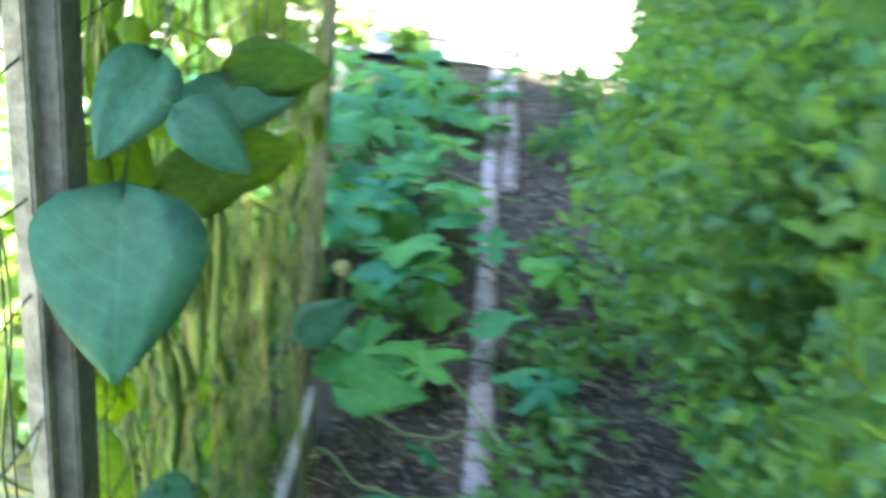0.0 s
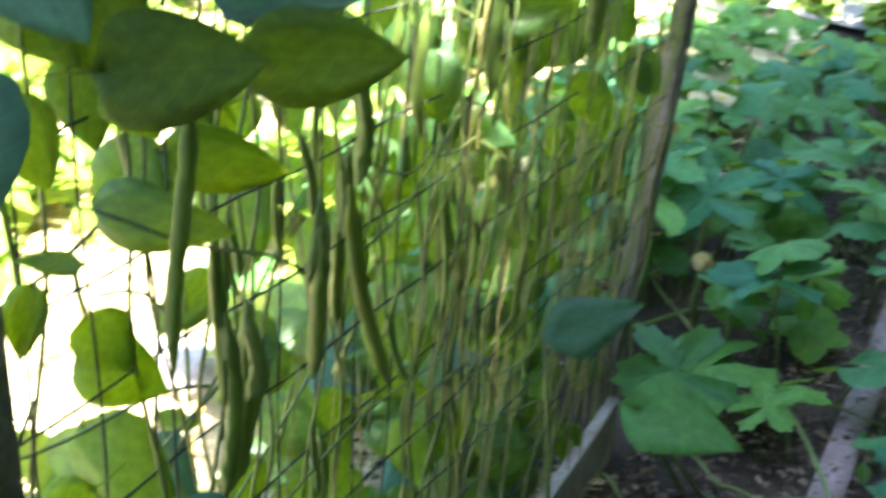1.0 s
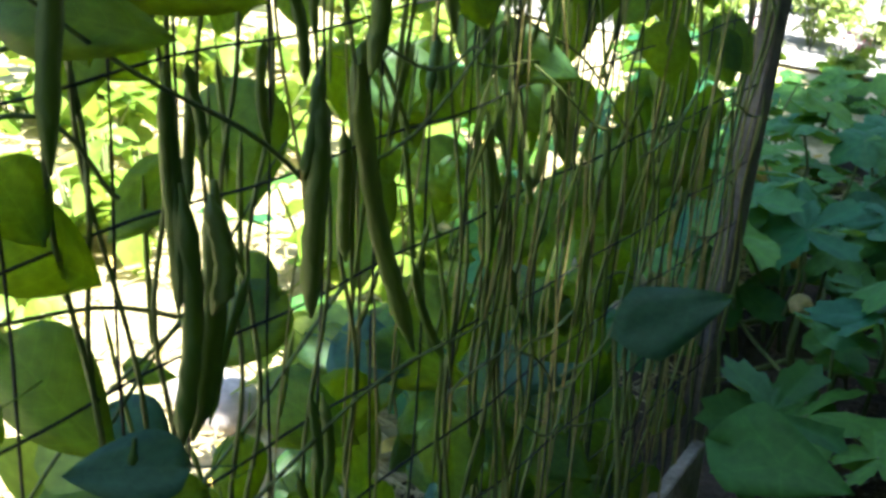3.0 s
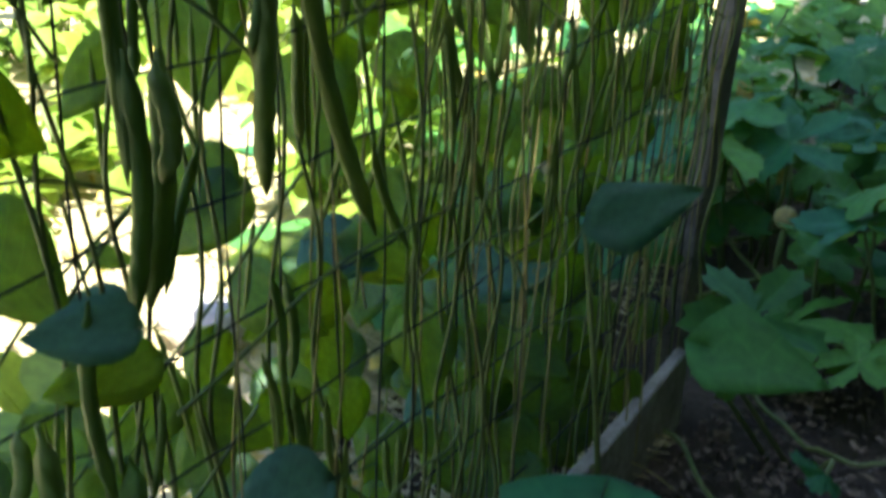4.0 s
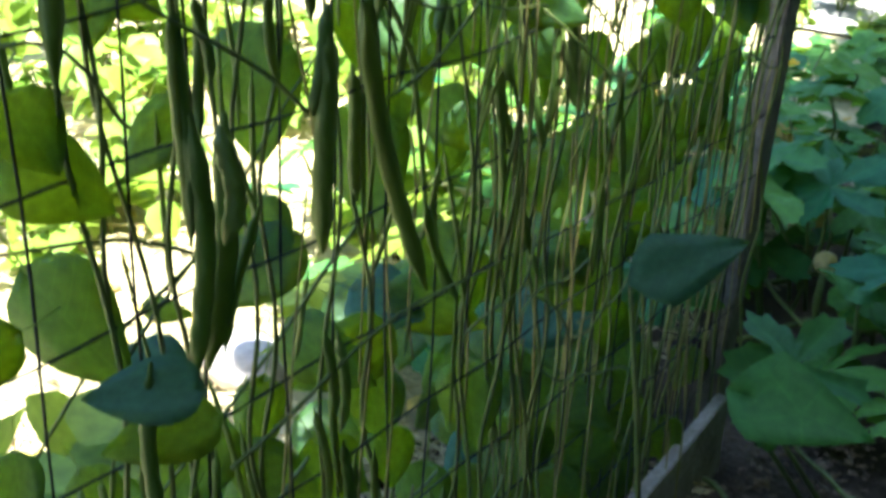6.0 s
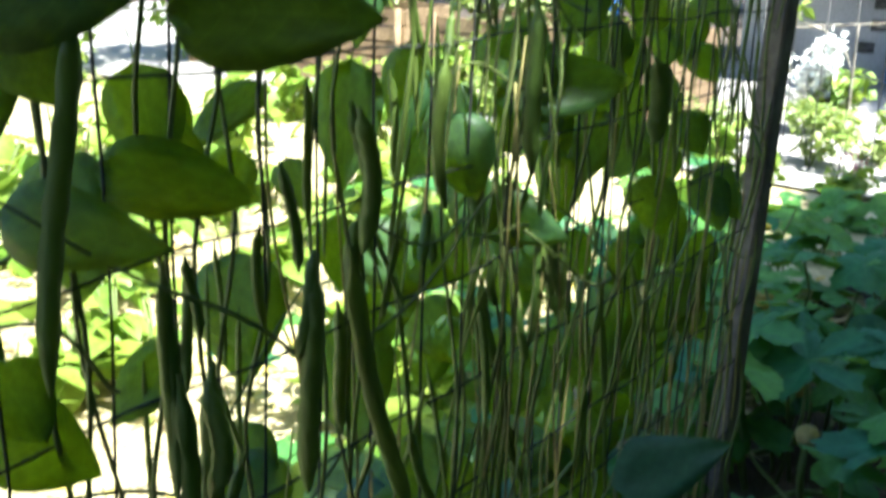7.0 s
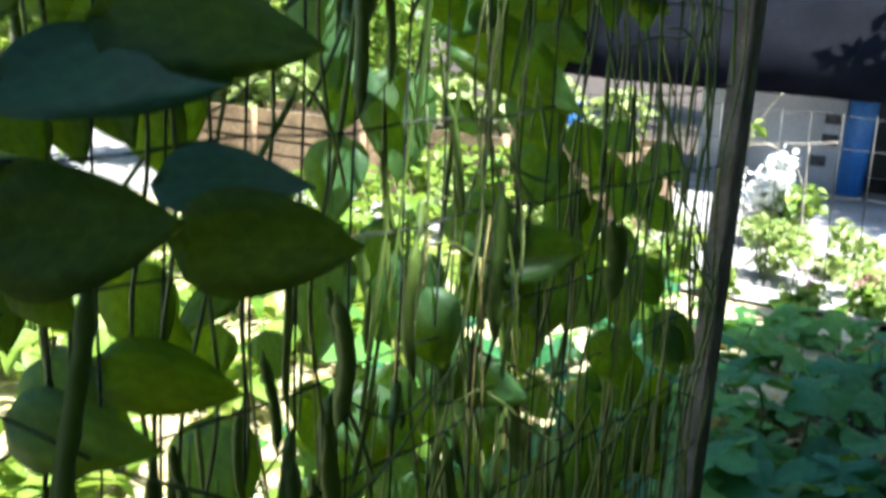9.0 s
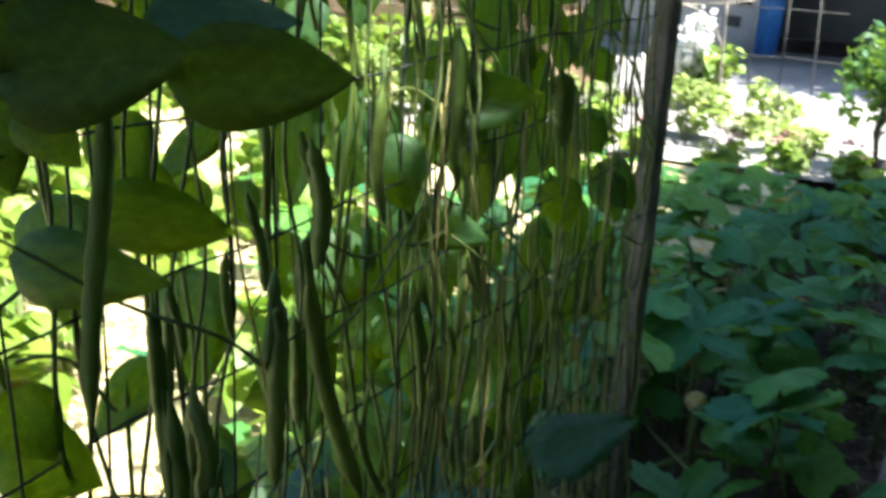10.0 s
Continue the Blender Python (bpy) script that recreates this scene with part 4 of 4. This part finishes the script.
# ---- plank walk, litter ----
PLANK = surface("pinkish_board", (0.29, 0.205, 0.2), (0.42, 0.325, 0.32), 9, 0.85, 0.5, 80)
walkway = tagged(new("plank_edging"), "flat weathered pinkish-grey boards laid end to end on soil", "plank edging")
for y0, y1, dx, top in ((1.4, 2.72, 0, 0.024), (2.724, 4.12, 0.003, 0.022), (4.124, 5.6, -0.002, 0.025), (5.604, 6.85, 0.002, 0.022), (4.7, 6.85, 0.085, 0.017)):
    bm = bmesh.new()
    box(bm, -0.034, 0.034, y0, y1, -0.02, top, 0.004)
    for v in bm.verts:
        v.co.x += 0.459 + dx - 0.037 * (v.co.y - 2.55) + 0.003 * math.sin(2.3 * v.co.y)
    part("plank", bm, PLANK, walkway)
part("end_board", box(bmesh.new(), -0.3, 1.3, 6.95, 7.0, -0.03, 0.09, 0.005), WOOD_DARK, walkway)


def strips(name, material, n, xs, ys, length, width, seed, label, z=(0.0, 0.02)):
    """Loose flat strips lying about on the soil, in one mesh."""
    r = np.random.default_rng(seed)
    c = np.stack([r.uniform(*xs, n), r.uniform(*ys, n), r.uniform(*z, n) + 0.006], 1)
    a = r.uniform(0, 6.28, n)
    d = np.stack([np.cos(a), np.sin(a), r.uniform(-0.15, 0.15, n)], 1) * r.uniform(*length, (n, 1)) / 2
    w = np.stack([-np.sin(a), np.cos(a), r.uniform(-0.5, 0.5, n)], 1) * r.uniform(*width, (n, 1)) / 2
    u = np.array([0, 0, 0.004])
    v = np.stack([c - d - w, c + d - w, c + d + w, c - d + w, c + u], 1).reshape(-1, 3)
    b = np.arange(n)[:, None] * 5
    f = np.concatenate([b + [0, 1, 4], b + [1, 2, 4], b + [2, 3, 4], b + [3, 0, 4]], 0)
    me = bpy.data.meshes.new(name)
    me.from_pydata(v.tolist(), [], f.tolist())
    me.materials.append(material)
    return tagged(new(name, me), label, name.replace("_", " "), kind="stuff")


STRAW = surface("straw", (0.42, 0.35, 0.18), (0.6, 0.51, 0.3), 5, 0.7, 0.2, 40)
CHIP = surface("wood_chip", (0.055, 0.037, 0.026), (0.23, 0.165, 0.12), 30, 0.9, 0.3, 60)
DRY = surface("dry_leaf", (0.1, 0.06, 0.03), (0.2, 0.14, 0.08), 9, 0.8, 0.3, 60)
strips("straw_mulch", STRAW, 7000, (-3.2, -0.22), (0.9, 5.0), (0.05, 0.22), (0.002, 0.006), 5, "pale dry straw mulch spread over the sunny bed", (0.01, 0.05))
YELLOWED = surface("yellowed_leaf", (0.5, 0.33, 0.06), (0.6, 0.46, 0.12), 9, 0.8, 0.2, 60)
strips("yellowed_leaf_litter", YELLOWED, 420, (-3.0, -0.3), (1.2, 5.0), (0.03, 0.08), (0.012, 0.035), 12, "fallen yellow leaves lying on sunny straw", (0.03, 0.07))
strips("wood_chips", CHIP, 15000, (0.06, 1.4), (1.0, 7.0), (0.006, 0.026), (0.004, 0.014), 6, "grey-brown wood chips and bark litter on soil", (0.0, 0.02))
strips("dry_leaf_litter", DRY, 700, (0.05, 1.3), (1.5, 7.0), (0.01, 0.035), (0.006, 0.018), 8, "brown dry leaf litter on shaded soil", (0.01, 0.03))

TWIG = surface("grey_twig", (0.16, 0.13, 0.11), (0.34, 0.29, 0.25), 12, 0.9, 0.2, 60)
strips("twig_litter", TWIG, 700, (0.08, 1.3), (1.6, 6.5), (0.015, 0.055), (0.0015, 0.0035), 9, "thin pale grey twigs scattered over shaded soil", (0.004, 0.025))

# withered bean stems lying in arcs at the foot of the net
rw = random.Random(77)
for i in range(26):
    x, y, a = rw.uniform(-0.35, 0.02), rw.uniform(1.55, 2.65), rw.uniform(0, 6.28)
    ln, h = rw.uniform(0.14, 0.34), rw.uniform(0.03, 0.16)
    part("withered_stem", tube(bmesh.new(), [(x + ln * s * math.cos(a), y + ln * s * math.sin(a), 0.0 + h * math.sin(math.pi * s) + 0.006 * math.sin(9 * s + i)) for s in [k / 12 for k in range(13)]], [0.0024 - 0.0001 * k for k in range(13)], 5), WITHERED_STEM, VINES[max(0, min(3, int((y - 1.2) / 0.42)))], "withered yellow stem")
strips("straw_litter", STRAW, 900, (-0.45, 0.02), (1.4, 2.7), (0.04, 0.16), (0.002, 0.005), 15, "loose dry straw in the shade at the foot of the net", (0.005, 0.03))

# ---- hedge beside the walk ----
def shrub(x, y, rx, ry, h, n, seed, label, mat=None, size=(0.03, 0.055), category="shrub", group=""):
    ob = tagged(new("shrub"), label, category, group)
    r = random.Random(seed)
    for i in range(5):
        a = r.uniform(0, 6.28)
        tx, ty = x + 0.6 * rx * math.cos(a), y + 0.6 * ry * math.sin(a)
        bm = bmesh.new()
        tube(bm, [(x + (tx - x) * s + 0.03 * math.sin(5 * s + i), y + (ty - y) * s, h * 0.85 * s - 0.03) for s in [j / 8 for j in range(9)]], [0.018 * (1 - 0.8 * j / 8) for j in range(9)], 6)
        part("branch", bm, BARK, ob)
    leaf_mass("foliage", mat or BUSH_LEAF, cloud((x, y, h * 0.52), (rx, ry, h * 0.55), n, seed, 0.2, 16), size, ob, seed)
    return ob


BARK = surface("bark", (0.06, 0.045, 0.035), (0.13, 0.1, 0.08), 12, 0.95, 0.8, 50)
# Tops out of view: heights chosen so their shade covers trellis and squash.
for i, (x, y, rx) in enumerate(((1.6, -1.6, 0.62), (1.6, -0.8, 0.62), (1.55, 0.0, 0.62), (1.5, 0.65, 0.62), (1.45, 1.1, 0.55), (1.42, 1.6, 0.6), (1.4, 2.3, 0.62), (1.42, 3.1, 0.62), (1.42, 3.8, 0.62), (1.42, 4.5, 0.62), (1.45, 5.2, 0.62), (1.5, 5.7, 0.62))):
    h = shrub(x, y, rx, 0.75, 5.6 if y < 1.9 else 6.8, 25000 if y < 1.9 else 30000, 40 + i, "dense tall small-leaved green hedge shrub beside the plank walk", None, (0.045, 0.085), group="hedge")
    leaf_mass("low_foliage", BUSH_LEAF, cloud((x - 0.1, y, 0.75), (rx + 0.04, 0.75, 0.95), 13000, 60 + i, 0.1, 22), (0.035, 0.07), h, 80 + i)
for i in range(17):
    x, y = rng.uniform(0.56, 1.0), 2.1 + 0.26 * i + rng.uniform(-0.1, 0.1)
    p = tagged(new("weed"), "low dark green weed growing in shaded soil beside the hedge", "weed", "weeds by the hedge")
    part("stem", tube(bmesh.new(), [(x, y, -0.02), (x + 0.01, y, 0.08), (x + 0.02, y + 0.02, 0.17)], [0.004, 0.003, 0.002], 5), STEM, p)
    leaf_mass("foliage", BUSH_LEAF, cloud((x, y, 0.11), (0.17, 0.17, 0.11), 130, 140 + i, 0.2, 6), (0.03, 0.07), p, 160 + i)

# ---- sunny bed behind the trellis ----
def low_plant(x, y, w, h, n, seed, label="leafy yellow-green garden plant in full sun on straw", mat=None, size=(0.05, 0.1)):
    ob = tagged(new("garden_plant"), label, "plant", "sunny bed")
    r = random.Random(seed)
    for i in range(4):
        a = r.uniform(0, 6.28)
        part("stem", tube(bmesh.new(), [(x, y, -0.02), (x + 0.2 * w * math.cos(a), y + 0.2 * w * math.sin(a), h * 0.5), (x + 0.5 * w * math.cos(a), y + 0.5 * w * math.sin(a), h * 0.9)], [0.006, 0.005, 0.003], 5), STEM, ob)
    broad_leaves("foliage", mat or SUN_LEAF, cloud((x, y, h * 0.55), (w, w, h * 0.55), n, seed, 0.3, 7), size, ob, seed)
    return ob


bm = bmesh.new()
bmesh.ops.create_grid(bm, x_segments=60, y_segments=60, size=1)
for v in bm.verts:
    v.co = Vector((-3.5 + 3.05 * v.co.x, 3.2 + 3.5 * v.co.y, 0.012 + 0.02 * noise.noise(v.co * 14)))
tagged(mesh_object("straw_layer", bm, STRAW), "thick pale layer of dry straw over the sunny bed", "straw", kind="structure")
for i in range(80):
    x, y = rng.uniform(-4.6, -0.55), rng.uniform(1.6, 7.0)
    if (x > -1.6 and y > 3.2) or (i % 6 == 0 and x > -2.5):
        continue
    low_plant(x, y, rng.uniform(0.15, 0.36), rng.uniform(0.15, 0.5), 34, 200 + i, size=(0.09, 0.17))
for i in range(22):
    x, y = rng.uniform(-3.0, -1.5), rng.uniform(2.3, 5.0)
    low_plant(x, y, rng.uniform(0.12, 0.26), rng.uniform(0.12, 0.36), 26, 500 + i, size=(0.07, 0.14))
for i in range(7):
    low_plant(-3.7 + 0.17 * i, 7.25 + 0.1 * (i % 2), 0.24, 0.55, 70, 560 + i, "tall leafy green plant in front of the wooden planter", None, (0.07, 0.14))
for i, (x, y, h) in enumerate(((-6.5, 4.5, 2.0), (-6.8, 6.2, 2.3), (-6.6, 8.0, 2.2), (-6.4, 9.8, 2.4), (-5.4, 11.2, 2.5), (-7.5, 11.5, 2.6), (-6.2, 2.8, 1.9), (-6.0, 1.2, 2.0))):
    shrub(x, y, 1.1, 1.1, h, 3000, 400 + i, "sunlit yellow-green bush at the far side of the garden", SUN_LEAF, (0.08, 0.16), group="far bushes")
STONE = surface("pale_stone", (0.5, 0.44, 0.44), (0.62, 0.56, 0.56), 8, 0.85, 0.3, 50)
bm = bmesh.new()
bmesh.ops.create_icosphere(bm, subdivisions=3, radius=1)
for v in bm.verts:
    v.co *= 1 + 0.12 * noise.noise(v.co * 1.6)
    v.co = Vector((-0.88 + 0.11 * v.co.x, 2.43 + 0.075 * v.co.y, 0.05 + 0.065 * v.co.z))
tagged(mesh_object("stone", bm, STONE), "rounded pale pinkish stone lying on straw", "stone")

PINK_STONE = surface("pinkish_stone", (0.2, 0.14, 0.13), (0.34, 0.26, 0.25), 9, 0.9, 0.4, 50)
for i, (x, y, q) in enumerate(((0.16, 6.9, 0.07), (0.33, 6.91, 0.06), (0.46, 6.9, 0.075), (0.62, 6.91, 0.06), (0.03, 6.9, 0.06))):
    bm = bmesh.new()
    bmesh.ops.create_icosphere(bm, subdivisions=3, radius=1)
    for v in bm.verts:
        v.co *= 1 + 0.14 * noise.noise(v.co * 1.4 + Vector((7 * i, 0, 0)))
        v.co = Vector((x + q * v.co.x, y + 0.04 * v.co.y, 0.05 + 0.06 * v.co.z))
    tagged(mesh_object("edging_stone", bm, PINK_STONE), "rounded pinkish-brown stone at the end of the boards", "stone", "edging stones")

# ---- yard ----
YARD = surface("yard_paving", (0.24, 0.22, 0.21), (0.38, 0.355, 0.34), 1.5, 0.9, 0.4, 25)
bm = bmesh.new()
bmesh.ops.create_grid(bm, x_segments=30, y_segments=12, size=1)
for v in bm.verts:
    v.co = Vector((-2 + 9 * v.co.x, 8.9 + 2.35 * v.co.y, 0.03 + 0.012 * noise.noise(Vector((v.co.x * 9, v.co.y * 5, 3)))))
tagged(mesh_object("yard", bm, YARD), "pale dusty paved yard in sun and dappled shade", "pavement", kind="structure")

PLANTER = surface("planter_wood", (0.2, 0.13, 0.07), (0.36, 0.25, 0.14), 5, 0.85, 0.5, 40)
# Paler than garden_leaf: the glare of full sun painted into the colour.
GLARE_LEAF = leaf_material("glare_garden_leaf", (0.2, 0.3, 0.06), (0.42, 0.46, 0.2), (0.4, 0.5, 0.1), 0.5, 0.35)


def planter_box(x0, x1, seed):
    """A bed of stacked planks with posts in front, filled with soil, and the plants in it."""
    ob = tagged(new("planter_box"), "brown wooden planter box of horizontal planks with leafy plants", "planter", "planters")
    r = random.Random(seed)
    for k in range(5):
        z = 0.03 + 0.115 * k
        out, gap = r.uniform(-0.012, 0.0), r.uniform(0.008, 0.02)
        part("plank", box(bmesh.new(), x0, x1 + r.uniform(0, 0.03), 7.55 + out, 7.58 + out, z, z + 0.115 - gap, 0.004), PLANTER, ob, smooth=False)
        part("end_plank", box(bmesh.new(), x1 - 0.03, x1 - 0.002, 7.585, 8.27, z, z + 0.112, 0.004), PLANTER, ob, smooth=False)
        part("back_plank", box(bmesh.new(), x0, x1 - 0.04, 8.24, 8.27, z, z + 0.112, 0.004), PLANTER, ob, smooth=False)
    for x in (x0 + 0.05, (x0 + x1) / 2, x1 - 0.05):
        part("post", box(bmesh.new(), x, x + 0.05, 7.51, 7.536, 0.02, 0.615, 0.004), PLANTER, ob)
    part("soil", box(bmesh.new(), x0 + 0.02, x1 - 0.05, 7.59, 8.23, 0.03, 0.53), SOIL, ob)
    for i in range(4):
        p = low_plant(x0 + 0.25 + 0.46 * i, 7.9, 0.28, 0.5, 160, seed + i, "leafy plant, painted pale for sun glare, in the wooden planter", GLARE_LEAF, (0.06, 0.13))
        p.location.z = 0.5


planter_box(-4.1, -2.22, 300)
planter_box(-6.5, -4.3, 310)

WHITE_PETAL = surface("white_petals", (0.75, 0.75, 0.72), (0.85, 0.85, 0.82), 10, 0.6, 0.1, 40)
flowers = low_plant(-1.42, 8.05, 0.3, 0.45, 420, 320, "bushy plant covered in white blossom beside the yard")
leaf_mass("blossom", WHITE_PETAL, cloud((-1.46, 8.05, 0.38), (0.27, 0.3, 0.33), 900, 321, 0.35, 9), (0.035, 0.07), flowers, 322)
for i, (x, y, w, h) in enumerate(((-1.2, 7.1, 0.3, 0.4), (-0.85, 7.5, 0.28, 0.32), (-1.8, 7.0, 0.3, 0.36), (-0.6, 7.1, 0.22, 0.22), (-2.4, 6.9, 0.3, 0.4), (-3.0, 6.8, 0.3, 0.4))):
    low_plant(x, y, w, h, 420, 330 + i, "leafy plant, painted pale for sun glare, at the yard edge", GLARE_LEAF, (0.035, 0.075))

weed = tagged(new("young_tree"), "small leafy young tree with thin trunk beside the yard", "young tree")
part("trunk", tube(bmesh.new(), [(-0.13, 6.83, -0.02), (-0.15, 6.82, 0.25), (-0.12, 6.83, 0.45), (-0.15, 6.83, 0.68)], [0.026, 0.022, 0.018, 0.008], 8), BARK, weed)
for i in range(5):
    a = 1.3 * i
    part("branch", tube(bmesh.new(), [(-0.13, 6.83, 0.24 + 0.06 * i), (-0.13 + 0.1 * math.cos(a), 6.83 + 0.1 * math.sin(a), 0.33 + 0.06 * i), (-0.13 + 0.19 * math.cos(a), 6.83 + 0.19 * math.sin(a), 0.37 + 0.06 * i)], [0.008, 0.006, 0.003], 5), BARK, weed)
leaf_mass("crown", BUSH_LEAF, cloud((-0.1, 6.83, 0.56), (0.36, 0.34, 0.32), 950, 350, 0.2, 12), (0.035, 0.08), weed, 351)

# ---- wire fence between the bed and the yard ----
WIRE = surface("dark_wire", (0.03, 0.03, 0.03), (0.07, 0.065, 0.06), 20, 0.6, 0.1)
fence = tagged(new("wire_fence"), "thin dark wire fence between the bed and the yard", "fence")
for i in range(14):
    x = -2.6 + 0.16 * i
    part("upright_wire", tube(bmesh.new(), [(x, 6.97, -0.03), (x + 0.008 * math.sin(i), 6.97, 0.45), (x - 0.006 * math.sin(2 * i), 6.97, 0.98)], [0.0035] * 3, 5), WIRE, fence)
for z in (0.25, 0.55, 0.8, 0.97):
    part("level_wire", tube(bmesh.new(), [(-2.62 + 0.28 * k, 6.973, z + 0.008 * math.sin(3 * k + 9 * z)) for k in range(9)], [0.0025] * 9, 5), WIRE, fence)

# ---- shed with its dark roof ----
shed = tagged(new("shed"), "low grey shed with dark roof and blue door frame", "shed")
front = part("wall", box(bmesh.new(), -3.06, -1.79, 10.9, 11.05, 0, 1.3), WALL, shed)
part("wall", box(bmesh.new(), 0.6, 6, 10.9, 11.05, 0, 1.3), WALL, shed)
part("back_wall", box(bmesh.new(), -3.06, 6, 12.6, 12.7, 0, 2.9), WALL, shed)
part("side_wall", box(bmesh.new(), -3.06, -2.96, 11.055, 12.595, 0, 1.4), WALL, shed)
part("side_wall", box(bmesh.new(), 5.9, 6.0, 11.055, 12.595, 0, 1.4), WALL, shed)
bm = box(bmesh.new(), -1.785, -1.6, 10.85, 11.0, 0, 1.3, 0.01)
for v in bm.verts:
    v.co.x += 0.1 * (v.co.z - 0.08) if v.co.y < 10.95 else 0.0
part("door_frame", bm, BLUE, shed)
bm = bmesh.new()
vs = []
nx, ny = 24, 8
for j in range(ny + 1):
    for i in range(nx + 1):
        s, u = i / nx, j / ny
        x = -4.1 + 10.9 * s
        y = 9.95 + 2.6 * u
        z = 0.93 - 0.05 * math.sin(math.pi * min(1, s * 2.2)) + 2.2 * u ** 0.8 + 0.012 * math.sin(x * 16)
        vs.append(bm.verts.new((x, y, z)))
for j in range(ny):
    for i in range(nx):
        a = j * (nx + 1) + i
        bm.faces.new((vs[a], vs[a + 1], vs[a + nx + 2], vs[a + nx + 1]))
bmesh.ops.solidify(bm, geom=bm.faces[:], thickness=0.05)
part("roof", bm, ROOF, shed)
VENT = surface("vent_grille", (0.05, 0.05, 0.055), (0.1, 0.1, 0.11), 30, 0.8, 0.2)
for x, z in ((-1.95, 0.62), (-1.96, 0.44), (-2.04, 0.255)):
    part("vent", box(bmesh.new(), x, x + 0.13, 10.88, 10.897, z, z + 0.09, 0.003), VENT, front)

BLUE_TUB = tagged(new("bucket"), "bright blue plastic bucket among plants by the planter", "bucket")
bm = bmesh.new()
tube(bm, [(-2.8, 7.8, 0.62), (-2.8, 7.8, 0.7), (-2.8, 7.8, 0.84)], [0.055, 0.06, 0.07], 16)
part("body", bm, BLUE, BLUE_TUB)
part("rim", tube(bmesh.new(), [(-2.8 + 0.07 * math.cos(a), 7.8 + 0.07 * math.sin(a), 0.845) for a in [i * 0.3142 for i in range(21)]], [0.006] * 21, 5), BLUE, BLUE_TUB)


# ---- trees round the yard ----
def tree(x, y, h, r0, crown, n, seed, label, size=(0.1, 0.2)):
    ob = tagged(new("tree"), label, "tree", "garden trees")
    r = random.Random(seed)
    bm = bmesh.new()
    tube(bm, [(x + 0.06 * math.sin(4 * s + seed), y + 0.05 * math.cos(3 * s), h * s - 0.05) for s in [i / 10 for i in range(11)]], [r0 * (1 - 0.7 * i / 10) for i in range(11)], 10)
    part("trunk", bm, BARK, ob)
    for i in range(7):
        a, z0 = r.uniform(0, 6.28), h * r.uniform(0.45, 0.8)
        ln = crown[0] * r.uniform(0.6, 0.9)
        bm = bmesh.new()
        tube(bm, [(x + ln * s * math.cos(a), y + ln * s * math.sin(a), z0 + 0.5 * ln * s + 0.1 * math.sin(4 * s + i)) for s in [j / 6 for j in range(7)]], [r0 * 0.4 * (1 - 0.85 * j / 6) for j in range(7)], 6)
        part("limb", bm, BARK, ob)
    leaf_mass("crown", BUSH_LEAF, cloud((x, y, h), crown, n, seed, 0.2, 22), size, ob, seed)
    return ob


# The two at negative y are unseen, added to block skylight from behind.
for i, (x, y, h, w) in enumerate(((-9, 14, 4.2, 3.0), (-4.5, 17, 4.6, 3.2), (0.5, 17, 4.4, 3.0), (5, 15, 4.5, 3.0), (-12, 9, 4.0, 2.8), (1.5, -5.5, 4.2, 2.6), (-3.0, -6.5, 4.2, 2.4))):
    tree(x, y, h, 0.14, (w, w, h * 0.55), 3200, 70 + i, "leafy green tree round the garden, some added out of view", (0.16, 0.32))
# Crown out of view, placed to shade the yard and the shed roof.
tree(1.3, 9.9, 4.8, 0.12, (2.4, 1.9, 1.4), 9000, 91, "leafy tree, mostly out of view, placed to shade the yard", (0.12, 0.24))

# ---- small things at the yard's edge ----
DRY_STEM = surface("dry_stem", (0.45, 0.38, 0.3), (0.6, 0.52, 0.42), 20, 0.8, 0.2)
stems = tagged(new("dry_stems"), "thin arching pale dry stems above the yard plants", "dry stems")
for pts in (((-1.62, 7.62, 0.0), (-1.6, 7.6, 0.45), (-1.55, 7.6, 0.7), (-1.467, 7.6, 0.74), (-1.346, 7.6, 0.704), (-1.22, 7.6, 0.6), (-1.165, 7.6, 0.47)),
            ((-1.64, 7.66, 0.0), (-1.63, 7.64, 0.5), (-1.57, 7.62, 0.7), (-1.4, 7.61, 0.725), (-1.2, 7.6, 0.75), (-1.01, 7.6, 0.775)),
            ((-1.16, 7.63, 0.0), (-1.17, 7.62, 0.4), (-1.171, 7.61, 0.75)),
            ((-1.6, 7.58, 0.0), (-1.58, 7.58, 0.5), (-1.49, 7.59, 0.82), (-1.42, 7.6, 0.94), (-1.35, 7.6, 1.03))):
    fine = [Vector(pts[k // 4]).lerp(Vector(pts[k // 4 + 1]), k % 4 / 4) for k in range(4 * (len(pts) - 1))] + [Vector(pts[-1])]
    part("stem", tube(bmesh.new(), fine, [0.006 - 0.003 * k / len(fine) for k in range(len(fine))], 5), DRY_STEM, stems)
leaf_mass("side_leaves", SUN_LEAF, [(-1.48, 7.59, 0.83), (-1.5, 7.6, 0.78), (-1.44, 7.59, 0.86), (-1.52, 7.58, 0.8), (-1.6, 7.6, 0.72)], (0.08, 0.12), stems, 371, kind_stuff=False)
PINK = surface("pink_petals", (0.55, 0.2, 0.22), (0.7, 0.38, 0.38), 12, 0.6, 0.1)
for i, (x, y) in enumerate(((-0.85, 6.55), (-0.55, 6.7), (-1.3, 6.6), (-0.2, 6.65))):
    p = low_plant(x, y, 0.16, 0.2, 90, 380 + i, "small pink-flowered plant at the end of the squash patch")
    leaf_mass("blossom", PINK, cloud((x, y, 0.2), (0.12, 0.12, 0.05), 26, 390 + i, 0.3, 5), (0.02, 0.04), p, 395 + i)
